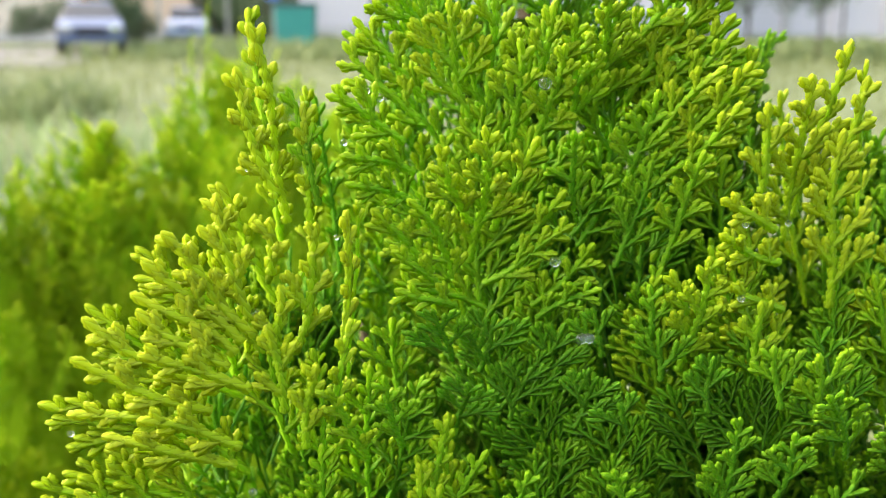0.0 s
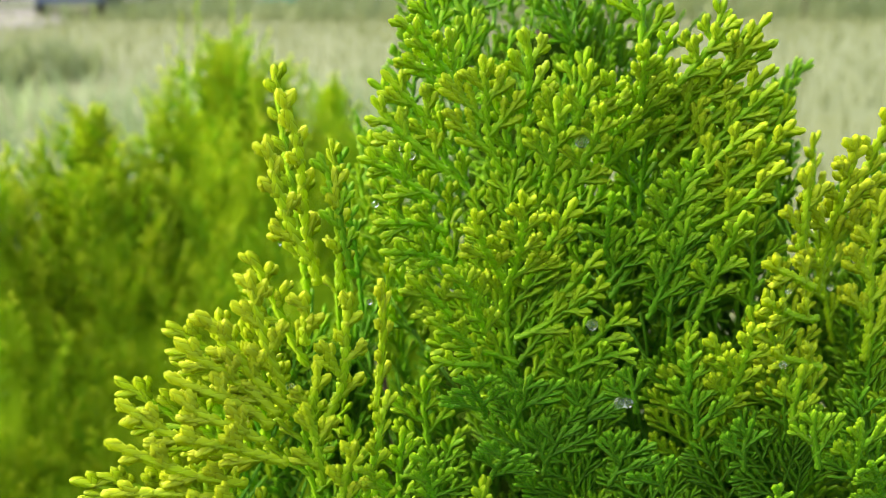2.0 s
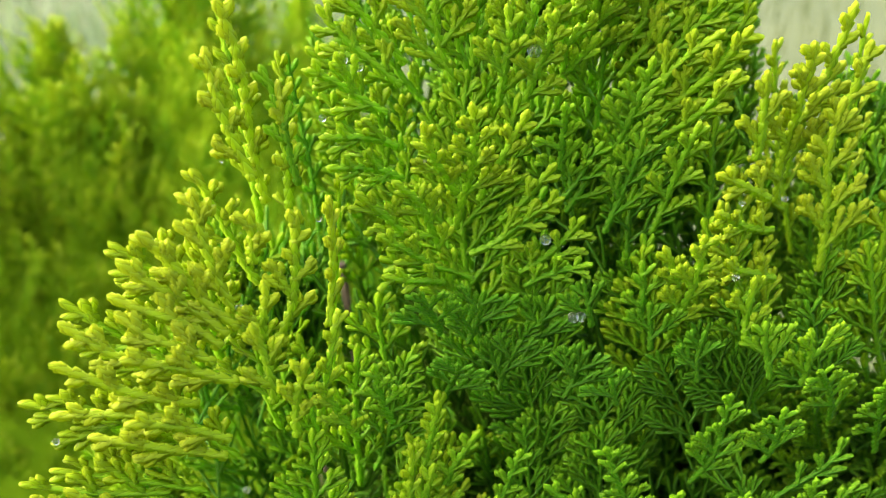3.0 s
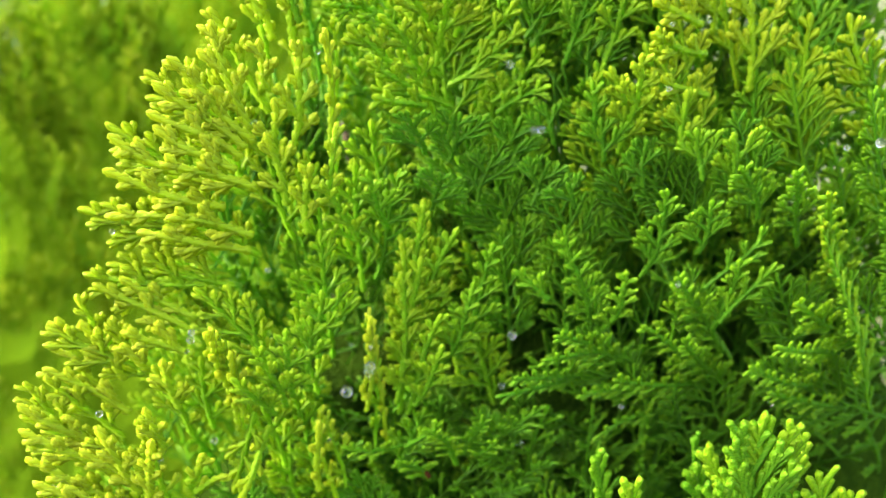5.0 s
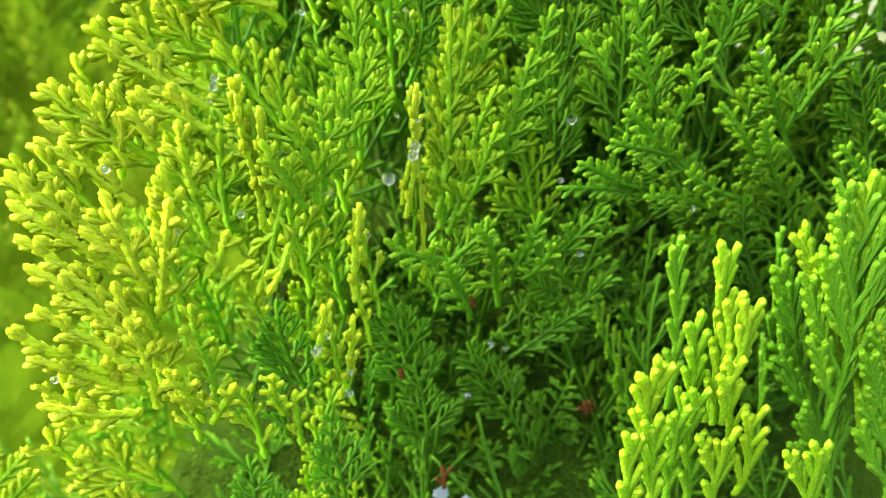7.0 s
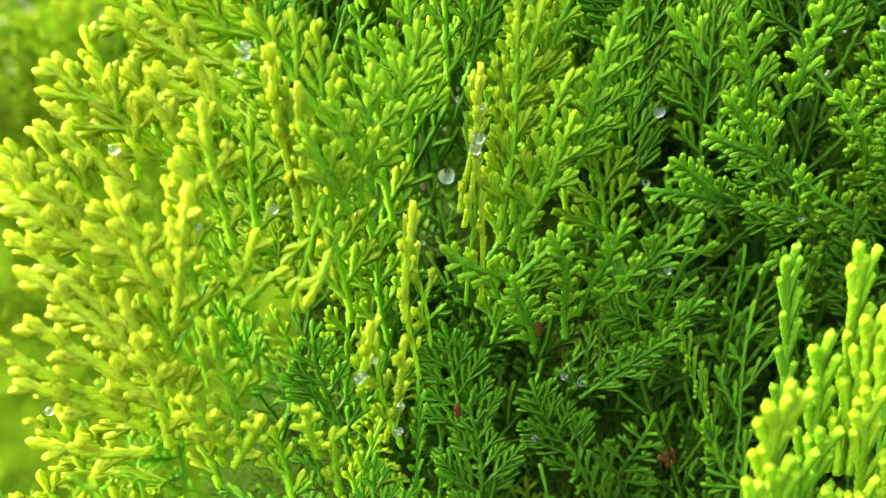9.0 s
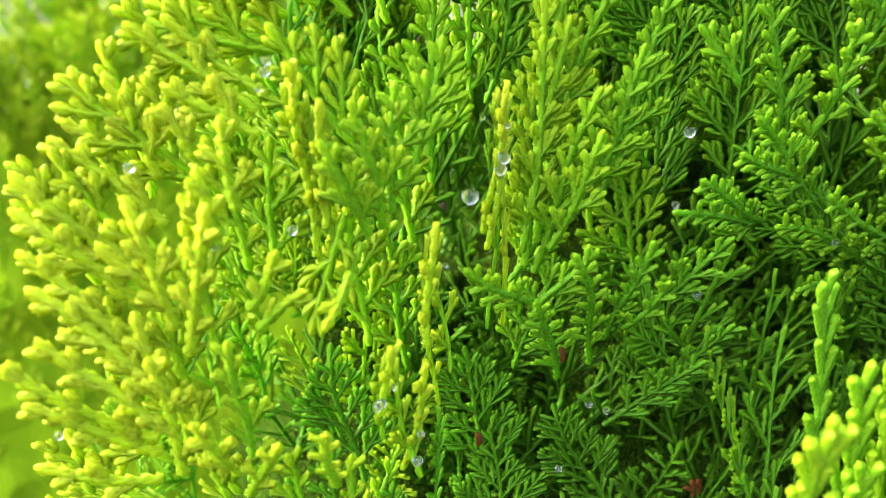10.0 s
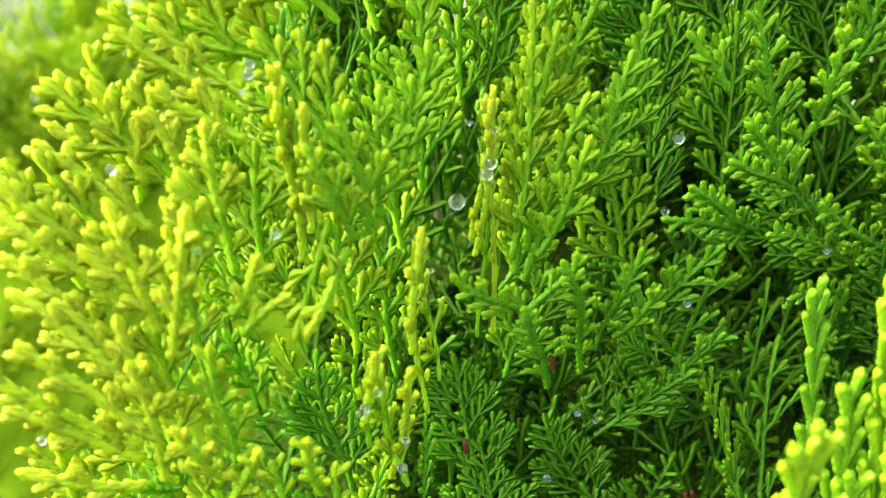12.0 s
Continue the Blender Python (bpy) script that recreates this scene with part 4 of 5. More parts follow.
under((-0.0691, 0.1441, 0.8579), (-0.0605, 0.1373, 0.8843), 0.0110, 0.85, 0)
under((-0.0833, 0.1523, 0.8676), (-0.0889, 0.1443, 0.8927), 0.0162, 0.85, 0)
under((-0.0772, 0.1449, 0.8450), (-0.0774, 0.1394, 0.8667), 0.0141, 0.85, 20)
under((-0.0744, 0.1469, 0.8344), (-0.0849, 0.1420, 0.8448), 0.0164, 0.85, -10)
under((-0.0938, 0.1500, 0.8109), (-0.0967, 0.1450, 0.8299), 0.0178, 0.85, 10)
under((-0.0617, 0.1410, 0.8304), (-0.0653, 0.1380, 0.8418), 0.0125, 0.807, 0)
under((-0.0575, 0.1534, 0.8679), (-0.0608, 0.1461, 0.8939), 0.0134, 0.722, 0)
under((-0.0382, 0.1665, 0.8617), (-0.0367, 0.1570, 0.8985), 0.0169, 0.689, 0)
under((-0.0458, 0.1550, 0.8687), (-0.0473, 0.1462, 0.9017), 0.0056, 0.765, 70)
under((-0.0420, 0.1558, 0.8683), (-0.0442, 0.1482, 0.8968), 0.0066, 0.756, 60)
under((-0.0285, 0.1736, 0.8633), (-0.0304, 0.1647, 0.8970), 0.0157, 0.603, 0)
under((-0.0312, 0.1732, 0.8362), (-0.0341, 0.1646, 0.8723), 0.0206, 0.476, 0)
under((-0.0085, 0.1892, 0.8420), (0.0055, 0.1786, 0.9057), 0.0172, 0.61, 0)
under((-0.0111, 0.1713, 0.8462), (-0.0120, 0.1607, 0.8958), 0.0062, 0.91, 70)
under((-0.0092, 0.1781, 0.8532), (0.0031, 0.1692, 0.8844), 0.0155, 0.37, 10)
under((-0.0257, 0.1646, 0.8328), (-0.0264, 0.1555, 0.8723), 0.0083, 0.799, 60)
under((-0.0357, 0.1455, 0.8374), (-0.0347, 0.1413, 0.8562), 0.0059, 0.67, 60)
under((-0.0270, 0.1551, 0.8047), (-0.0259, 0.1471, 0.8427), 0.0074, 0.20, 60)
under((-0.0414, 0.1397, 0.8229), (-0.0407, 0.1359, 0.8405), 0.0090, 0.63, 0)
under((-0.0086, 0.1762, 0.8333), (0.0000, 0.1693, 0.8598), 0.0196, 0.34, 0)
under((0.0226, 0.1869, 0.8081), (0.0275, 0.1763, 0.8594), 0.0209, 0.11, 0)
under((0.0144, 0.1781, 0.7930), (-0.0011, 0.1699, 0.8282), 0.0249, 0.08, 0)
under((0.0500, 0.1795, 0.8681), (0.0444, 0.1726, 0.8923), 0.0190, 0.31, 0)
under((0.0429, 0.1766, 0.8560), (0.0273, 0.1709, 0.8740), 0.0164, 0.25, 10)
under((0.0639, 0.1760, 0.8551), (0.0535, 0.1717, 0.8690), 0.0186, 0.27, 0)
under((0.0667, 0.1764, 0.8717), (0.0661, 0.1700, 0.8918), 0.0149, 0.44, 0)
under((0.0413, 0.1931, 0.8734), (0.0365, 0.1845, 0.9028), 0.0222, 0.32, 10)
under((-0.0624, 0.1384, 0.8778), (-0.0577, 0.1362, 0.8854), 0.0125, 0.807, 10)
under((-0.0736, 0.1536, 0.8691), (-0.0842, 0.1453, 0.8939), 0.0184, 0.85, 0)
under((-0.0729, 0.1441, 0.8553), (-0.0833, 0.1386, 0.8695), 0.0186, 0.85, 0)
under((-0.0684, 0.1435, 0.8469), (-0.0681, 0.1381, 0.8699), 0.0157, 0.807, 20)
under((-0.0801, 0.1542, 0.8193), (-0.0964, 0.1469, 0.8356), 0.0227, 0.85, -10)
under((-0.0746, 0.1530, 0.8028), (-0.0918, 0.1453, 0.8209), 0.0246, 0.807, 10)
under((-0.0794, 0.1506, 0.7874), (-0.0871, 0.1446, 0.8114), 0.0237, 0.807, 0)
under((-0.0499, 0.1409, 0.8200), (-0.0517, 0.1363, 0.8417), 0.0127, 0.63, 20)
under((-0.0382, 0.1644, 0.8467), (-0.0393, 0.1563, 0.8810), 0.0201, 0.654, 10)
under((-0.0405, 0.1574, 0.8195), (-0.0441, 0.1497, 0.8552), 0.0219, 0.16, 10)
under((-0.0534, 0.1583, 0.8654), (-0.0513, 0.1516, 0.8921), 0.0182, 0.612, 0)
under((0.0199, 0.1867, 0.8465), (0.0095, 0.1776, 0.8839), 0.0237, 0.51, 0)
under((-0.0124, 0.1703, 0.8110), (-0.0196, 0.1628, 0.8460), 0.0235, 0.13, 10)
under((0.1389, 0.1772, 0.8670), (0.1169, 0.1666, 0.9205), 0.0252, 0.29, 0)
under((0.1329, 0.1757, 0.8610), (0.1005, 0.1656, 0.8988), 0.0252, 0.27, 10)
under((0.1090, 0.1954, 0.9038), (0.0902, 0.1848, 0.9460), 0.0265, 0.52, 0)
under((0.1292, 0.2011, 0.9121), (0.1066, 0.1905, 0.9548), 0.0260, 0.73, 0)
under((0.0485, 0.1967, 0.8809), (0.0339, 0.1865, 0.9228), 0.0288, 0.24, 0)
under((0.0286, 0.2056, 0.9029), (0.0222, 0.1957, 0.9413), 0.0276, 0.43, 0)
under((-0.0064, 0.1951, 0.9061), (-0.0096, 0.1876, 0.9352), 0.0223, 0.56, 0)
under((-0.0157, 0.1909, 0.8847), (-0.0142, 0.1807, 0.9275), 0.0220, 0.55, 20)
under((0.0673, 0.1980, 0.9003), (0.0579, 0.1874, 0.9415), 0.0273, 0.50, 0)
under((0.0272, 0.1960, 0.8754), (0.0298, 0.1887, 0.9065), 0.0266, 0.30, 0)
under((-0.0133, 0.1713, 0.7880), (-0.0152, 0.1637, 0.8261), 0.0248, 0.12, 0)
under((-0.0346, 0.1529, 0.7911), (-0.0342, 0.1458, 0.8274), 0.0190, 0.16, 20)
under((0.0510, 0.2147, 0.9435), (0.0474, 0.2064, 0.9732), 0.0244, 0.37, 0)
under((0.0666, 0.2142, 0.9352), (0.0640, 0.2054, 0.9671), 0.0208, 0.49, 0)
under((0.0898, 0.1876, 0.8305), (0.0783, 0.1794, 0.8644), 0.0267, 0.25, 0)
under((0.1047, 0.1836, 0.8610), (0.0914, 0.1747, 0.8933), 0.0261, 0.21, 0)
under((-0.0552, 0.1504, 0.7809), (-0.0541, 0.1431, 0.8188), 0.0222, 0.12, 0)
under((0.0736, 0.2037, 0.9247), (0.0650, 0.1945, 0.9590), 0.0199, 0.75, 0)
under((0.0941, 0.1978, 0.9074), (0.0848, 0.1884, 0.9432), 0.0218, 0.39, 0)
under((-0.0689, 0.1433, 0.8386), (-0.0700, 0.1390, 0.8564), 0.0142, 0.807, 10)
under((-0.0632, 0.1407, 0.8261), (-0.0650, 0.1367, 0.8425), 0.0134, 0.765, -10)
under((-0.0445, 0.1413, 0.8243), (-0.0462, 0.1371, 0.8434), 0.0121, 0.16, 10)
under((-0.0903, 0.1483, 0.8271), (-0.0905, 0.1441, 0.8440), 0.0146, 0.85, 10)
under((0.0551, 0.2065, 0.9867), (0.0538, 0.2003, 1.0070), 0.0174, 0.59, 0)
under((0.0369, 0.2088, 0.9982), (0.0363, 0.2025, 1.0187), 0.0183, 0.63, 0)


def dead_sprig(base, tip):
    """A withered red-brown sprig caught between the green sprays."""
    ob = new("dead_sprig", spray_mesh("dead_sprig", (Vector(tip) - Vector(base)).length, 0.0034, 77, 2, DEAD, 0.7))
    ob.parent = shrub
    ob.matrix_basis = SHRUB_INV @ placed(base, tip, 20)
    return tagged(ob, "withered red-brown sprig")


dead_sprig((-0.0002, 0.1629, 0.8416), (-0.0011, 0.1609, 0.8457))
dead_sprig((-0.0183, 0.1481, 0.8331), (-0.0187, 0.1461, 0.8369))
dead_sprig((0.0305, 0.1700, 0.8022), (0.0290, 0.1680, 0.8081))
dead_sprig((0.0326, 0.1724, 0.8012), (0.0313, 0.1704, 0.8065))
dead_sprig((-0.0094, 0.1556, 0.7935), (-0.0098, 0.1536, 0.8025))


def pale_flake(place, size, turn):
    """A small curled flake of dry pale bark, caught deep between the sprays."""
    bm = bmesh.new()
    rows = []
    for i in range(6):
        u = i / 5
        half = size * 0.32 * (0.5 + 0.8 * math.sin(0.4 + 2.2 * u)) * (1 + 0.15 * math.sin(i * 2.7))
        rows.append([(half * s, size * 0.10 * (s * s + 0.6 * u * u), size * (u - 0.5)) for s in (-1, -0.4, 0.3, 1)])
    for off in (0.0, 0.0004):
        vs = [[bm.verts.new((x, y + off, z)) for x, y, z in row] for row in rows]
        for lo, hi in zip(vs, vs[1:]):
            for j in range(3):
                bm.faces.new((lo[j], lo[j + 1], hi[j + 1], hi[j]) if off else (hi[j], hi[j + 1], lo[j + 1], lo[j]))
    ob = part("bark_flake", bm, PALE)
    ob.matrix_world = pose(*place, 10, turn, 15)
    return tagged(ob, "small pale bluish-white flake caught between sprays", "flake", "pale flakes in the shrub")


pale_flake((-0.0098, 0.1586, 0.7891), 0.0048, -20)
pale_flake((-0.0030, 0.1635, 0.7817), 0.0035, 35)


# the crowd of sprays behind and round those, on shared meshes
rng = np.random.default_rng(5)
templates = [spray_mesh("spray_leaves", length, width, 900 + i, 1, LEAF, 0.86, 0.03, 1.1)
             for i, (length, width) in enumerate(((0.050, 0.028), (0.044, 0.026), (0.055, 0.026), (0.040, 0.024), (0.047, 0.032), (0.036, 0.022)))]


# the shrub's crown: a main spire, two lower shoulders and two in front (offset from the axis, apex, steepness)
LOBES = ((0.0, 0.0, APEX, 0.40), (0.098, -0.036, 1.0, 0.60), (-0.062, -0.055, 0.965, 0.60), (0.005, -0.050, 1.0, 0.60), (0.052, -0.025, 1.02, 0.46))


def crowd_pose(lobe, a, z, depth, length, spread):
    """A spray on the flank of a lobe at the angle a round its axis, its tip that deep under the surface."""
    ox, oy, apex, slope = LOBES[lobe]
    z = min(z, apex - 0.035)
    r = profile(z, apex, slope, WIDEST)
    r -= depth * min(1.0, r / 0.11)
    out = Vector((math.cos(a), math.sin(a), 0))
    tip = out * r + Vector((ox, oy, z))
    lean = (out * (0.30 + 0.25 * rng.random()) + Vector((rng.normal(0, spread), rng.normal(0, spread), 0.9))).normalized()
    base = tip - lean * length
    return placed(base, tip, math.degrees(a) + 90 + rng.normal(0, 38))


def which_lobe():
    return int(rng.choice(5, p=(0.26, 0.22, 0.16, 0.20, 0.16)))


made = 0
while made < 300 - frond_count:
    # the open side of the row, and both shoulders
    a = radians(rng.uniform(165, 375))
    z = rng.uniform(0.82, 1.07)
    depth = rng.uniform(0.020, 0.045)
    k = int(rng.integers(len(templates)))
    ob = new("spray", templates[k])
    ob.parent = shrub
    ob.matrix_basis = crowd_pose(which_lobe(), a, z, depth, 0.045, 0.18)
    # the tint darkens with depth: the crown's inner shade put into the colour
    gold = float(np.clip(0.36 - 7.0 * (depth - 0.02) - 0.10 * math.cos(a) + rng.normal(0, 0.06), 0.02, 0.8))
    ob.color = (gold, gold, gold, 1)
    made += 1


def joined_sprays(name, meshes, poses, mat):
    """Many sprays in one mesh."""
    vs, qs, n = [], [], 0
    keys = ("tip", "edge", "row", "side")
    values = {key: [] for key in keys}
    store = []
    for me in meshes:
        co = np.empty(len(me.vertices) * 3, np.float32)
        me.vertices.foreach_get("co", co)
        li = np.empty(len(me.loops), np.int32)
        me.loops.foreach_get("vertex_index", li)
        own = {}
        for key in keys:
            own[key] = np.empty(len(me.vertices), np.float32)
            me.attributes[key].data.foreach_get("value", own[key])
        store.append((co.reshape(-1, 3), li.reshape(-1, 4), own))
    for k, m in poses:
        co, li, own = store[k]
        mm = np.array(m)
        vs.append(co @ mm[:3, :3].T + mm[:3, 3])
        qs.append(li + n)
        for key in keys:
            values[key].append(own[key])
        n += len(co)
    return new(name, quads_mesh(name, np.concatenate(vs), np.concatenate(qs), mat, **{key: np.concatenate(values[key]) for key in keys}))


inner_templates = [spray_mesh("inner_leaves", length, width, 950 + i, 0, LEAF, 1.05, 0.03, 2.1)
                   for i, (length, width) in enumerate(((0.050, 0.030), (0.060, 0.034), (0.045, 0.030)))]
poses = []
for _ in range(60):
    poses.append((int(rng.integers(3)), crowd_pose(which_lobe(), radians(rng.uniform(0, 360)), rng.uniform(0.30, 1.06), rng.uniform(0.026, 0.050), 0.055, 0.3)))
for _ in range(70):
    poses.append((int(rng.integers(3)), crowd_pose(which_lobe(), radians(rng.uniform(0, 360)), rng.uniform(0.08, 0.80), rng.uniform(0.0, 0.03), 0.055, 0.25)))
open_templates = [spray_mesh("open_leaves", length, width, 940 + i, 1, LEAF, 0.95, 0.03, 1.9)
                  for i, (length, width) in enumerate(((0.052, 0.034), (0.046, 0.032), (0.056, 0.030)))]
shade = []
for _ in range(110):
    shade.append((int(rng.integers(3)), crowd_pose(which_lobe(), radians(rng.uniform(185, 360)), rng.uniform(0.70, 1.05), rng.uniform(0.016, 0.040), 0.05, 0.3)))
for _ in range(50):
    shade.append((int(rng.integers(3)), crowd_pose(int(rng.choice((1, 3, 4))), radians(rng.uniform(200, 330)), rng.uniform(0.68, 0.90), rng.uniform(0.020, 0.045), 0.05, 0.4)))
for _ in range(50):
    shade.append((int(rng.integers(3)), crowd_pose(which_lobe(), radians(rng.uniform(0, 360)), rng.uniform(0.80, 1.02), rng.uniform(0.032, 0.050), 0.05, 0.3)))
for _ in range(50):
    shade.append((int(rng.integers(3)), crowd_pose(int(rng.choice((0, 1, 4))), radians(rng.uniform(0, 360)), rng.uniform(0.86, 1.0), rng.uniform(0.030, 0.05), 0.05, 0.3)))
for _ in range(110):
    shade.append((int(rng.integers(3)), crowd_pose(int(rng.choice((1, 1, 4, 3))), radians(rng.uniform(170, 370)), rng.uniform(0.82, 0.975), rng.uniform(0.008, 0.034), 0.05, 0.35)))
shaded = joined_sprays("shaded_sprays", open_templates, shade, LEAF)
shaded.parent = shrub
# a low tint paints the shade of the gaps into these sprays
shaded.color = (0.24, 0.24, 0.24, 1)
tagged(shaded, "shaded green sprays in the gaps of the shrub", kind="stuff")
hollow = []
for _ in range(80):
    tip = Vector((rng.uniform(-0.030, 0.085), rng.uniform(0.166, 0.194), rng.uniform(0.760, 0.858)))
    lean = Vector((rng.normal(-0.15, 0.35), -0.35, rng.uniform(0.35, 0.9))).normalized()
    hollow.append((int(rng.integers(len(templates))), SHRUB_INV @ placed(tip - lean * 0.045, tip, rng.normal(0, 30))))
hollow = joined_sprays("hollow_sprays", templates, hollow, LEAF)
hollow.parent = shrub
# almost the darkest tint: the hollow's shade is painted into the leaves
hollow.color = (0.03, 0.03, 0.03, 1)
tagged(hollow, "green sprays in the hollow of the shrub, tinted dark for its shade", kind="stuff")
more = []
for _ in range(44):
    tip = Vector((rng.uniform(0.085, 0.150), rng.uniform(0.188, 0.240), rng.uniform(0.865, 0.940)))
    lean = Vector((rng.normal(-0.1, 0.3), -0.3, rng.uniform(0.5, 0.9))).normalized()
    more.append((int(rng.integers(len(templates))), SHRUB_INV @ placed(tip - lean * 0.045, tip, rng.normal(0, 30))))
for _ in range(70):
    more.append((int(rng.integers(len(templates))), crowd_pose(which_lobe(), radians(rng.uniform(180, 370)), rng.uniform(0.80, 1.06), rng.uniform(0.012, 0.030), 0.045, 0.22)))
for _ in range(60):
    more.append((int(rng.integers(len(templates))), crowd_pose(int(rng.choice((1, 4))), radians(rng.uniform(215, 350)), rng.uniform(0.86, 1.0), rng.uniform(0.004, 0.030), 0.045, 0.22)))
for _ in range(80):
    more.append((int(rng.integers(len(templates))), crowd_pose(int(rng.choice((0, 3, 4))), radians(rng.uniform(200, 345)), rng.uniform(0.88, 1.04), rng.uniform(0.008, 0.034), 0.045, 0.25)))
for _ in range(70):
    more.append((int(rng.integers(len(templates))), crowd_pose(0, radians(rng.uniform(0, 360)), rng.uniform(0.95, 1.09), rng.uniform(0.002, 0.03), 0.045, 0.2)))
crowd = joined_sprays("crowded_sprays", templates, more, LEAF)
crowd.parent = shrub
crowd.color = (0.36, 0.36, 0.36, 1)
tagged(crowd, "crowded mid-green sprays under the outer ones", kind="stuff")
flank = []
for _ in range(110):
    flank.append((int(rng.integers(len(templates))), crowd_pose(int(rng.choice((2, 2, 0))), radians(rng.uniform(165, 285)), rng.uniform(0.70, 0.96), rng.uniform(0.010, 0.032), 0.042, 0.22)))
flank = joined_sprays("golden_sprays", templates, flank, LEAF)
flank.parent = shrub
flank.color = (0.58, 0.58, 0.58, 1)
tagged(flank, "lime-yellow sprays crowded under the golden flank", kind="stuff")
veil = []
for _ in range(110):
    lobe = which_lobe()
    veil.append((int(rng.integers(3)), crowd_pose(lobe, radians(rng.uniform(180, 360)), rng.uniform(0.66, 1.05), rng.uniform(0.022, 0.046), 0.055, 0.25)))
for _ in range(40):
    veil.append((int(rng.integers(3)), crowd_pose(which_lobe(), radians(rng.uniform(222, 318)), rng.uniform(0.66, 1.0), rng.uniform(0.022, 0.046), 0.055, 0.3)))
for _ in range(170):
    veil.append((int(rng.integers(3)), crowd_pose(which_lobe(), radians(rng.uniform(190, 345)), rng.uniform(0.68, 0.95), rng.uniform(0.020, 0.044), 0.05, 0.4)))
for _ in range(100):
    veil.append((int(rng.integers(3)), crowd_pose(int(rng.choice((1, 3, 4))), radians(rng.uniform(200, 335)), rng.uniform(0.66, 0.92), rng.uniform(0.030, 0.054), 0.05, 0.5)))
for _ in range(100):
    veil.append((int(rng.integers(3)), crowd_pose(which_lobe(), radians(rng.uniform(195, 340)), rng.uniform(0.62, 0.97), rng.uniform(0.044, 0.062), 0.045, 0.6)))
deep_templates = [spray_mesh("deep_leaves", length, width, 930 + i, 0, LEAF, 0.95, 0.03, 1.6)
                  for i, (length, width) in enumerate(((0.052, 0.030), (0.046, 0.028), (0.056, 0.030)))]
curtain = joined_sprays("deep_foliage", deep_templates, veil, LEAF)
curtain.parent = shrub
# dark tint stands in for the shade deep between the outer sprays
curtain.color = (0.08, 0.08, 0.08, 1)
tagged(curtain, "green foliage deep inside the shrub, tinted dark for its shade", kind="stuff")
for _ in range(150):
    poses.append((int(rng.integers(3)), crowd_pose(which_lobe(), radians(rng.uniform(-20, 200)), rng.uniform(0.25, 1.0), rng.uniform(0.0, 0.02), 0.055, 0.25)))
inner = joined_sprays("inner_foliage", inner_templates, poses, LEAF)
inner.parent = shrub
# tint kept low to paint the inside of the crown as shaded
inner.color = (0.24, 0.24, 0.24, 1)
tagged(inner, "deep green sprays inside the shrub, shade put into their tint", kind="stuff")
woody_frame(shrub, 1.08, SLOPE, WIDEST, 26, rng)
# unseen body added so that gaps show dark, not the ground behind
part("inner_core", dense_core(LOBES, WIDEST, 0.070, 1.0), CORE, shrub, "dark body added inside the shrub for the shade in its gaps")

# ---- raindrops on the sprays ----
drop_bm = bmesh.new()
bmesh.ops.create_uvsphere(drop_bm, u_segments=20, v_segments=12, radius=1.0)
for v in drop_bm.verts:
    if v.co.z > 0:
        v.co.z *= 0.86
    v.co.x *= 1.0 + 0.05 * v.co.z
    v.co.y *= 1.0 + 0.05 * v.co.z
for f in drop_bm.faces:
    f.smooth = True
drop_mesh = bpy.data.meshes.new("water_drop")
drop_bm.to_mesh(drop_mesh)
drop_bm.free()
drop_mesh.materials.append(WATER)


def droplet(place, radius):
    ob = new("water_drop", drop_mesh)
    ob.matrix_world = pose(*place, rng.uniform(-14, 14), rng.uniform(-14, 14), rng.uniform(0, 360)) @ Matrix.Diagonal((radius * 0.66, radius * 0.64, radius * 0.68, 1))
    return tagged(ob, "clear round raindrop clinging to a scaly green spray", "water drop", "raindrops on the shrub")


droplet((-0.0152, 0.1928, 0.9824), 0.00178)
droplet((0.0216, 0.1890, 0.9843), 0.00210)
droplet((-0.0190, 0.1864, 0.9725), 0.00115)
droplet((0.0233, 0.1779, 0.9501), 0.00170)
droplet((0.0581, 0.1707, 0.9593), 0.00090)
droplet((0.0672, 0.1734, 0.9590), 0.00093)
droplet((0.0576, 0.1680, 0.9456), 0.00113)
droplet((-0.0203, 0.1806, 0.9542), 0.00091)
droplet((0.0285, 0.1727, 0.9357), 0.00170)
droplet((0.0866, 0.1942, 0.9792), 0.00092)
droplet((-0.0351, 0.1686, 0.9696), 0.00043)
droplet((-0.0120, 0.1919, 0.9811), 0.00142)
droplet((-0.0340, 0.1649, 0.9436), 0.00116)
droplet((-0.0639, 0.1498, 0.9262), 0.00090)
droplet((-0.0487, 0.1402, 0.9062), 0.00113)
droplet((-0.0500, 0.1388, 0.9023), 0.00076)
droplet((-0.0326, 0.1496, 0.9151), 0.00101)
droplet((-0.0131, 0.1528, 0.8844), 0.00162)
droplet((0.0218, 0.1613, 0.8872), 0.00166)
droplet((-0.0838, 0.1335, 0.8714), 0.00126)
droplet((0.0884, 0.1592, 0.8640), 0.00155)
droplet((0.1032, 0.1591, 0.9338), 0.00168)
droplet((0.0948, 0.1573, 0.9339), 0.00109)
droplet((0.0299, 0.1725, 0.9359), 0.00160)
droplet((0.0607, 0.1580, 0.9009), 0.00110)
droplet((-0.0355, 0.1301, 0.8528), 0.00110)
droplet((-0.0185, 0.1510, 0.8804), 0.00219)
droplet((-0.0125, 0.1522, 0.8866), 0.00171)
droplet((-0.0119, 0.1520, 0.8921), 0.00085)
droplet((-0.0465, 0.1341, 0.8818), 0.00120)
droplet((-0.0489, 0.1393, 0.9048), 0.00129)
droplet((-0.0679, 0.1304, 0.8936), 0.00119)
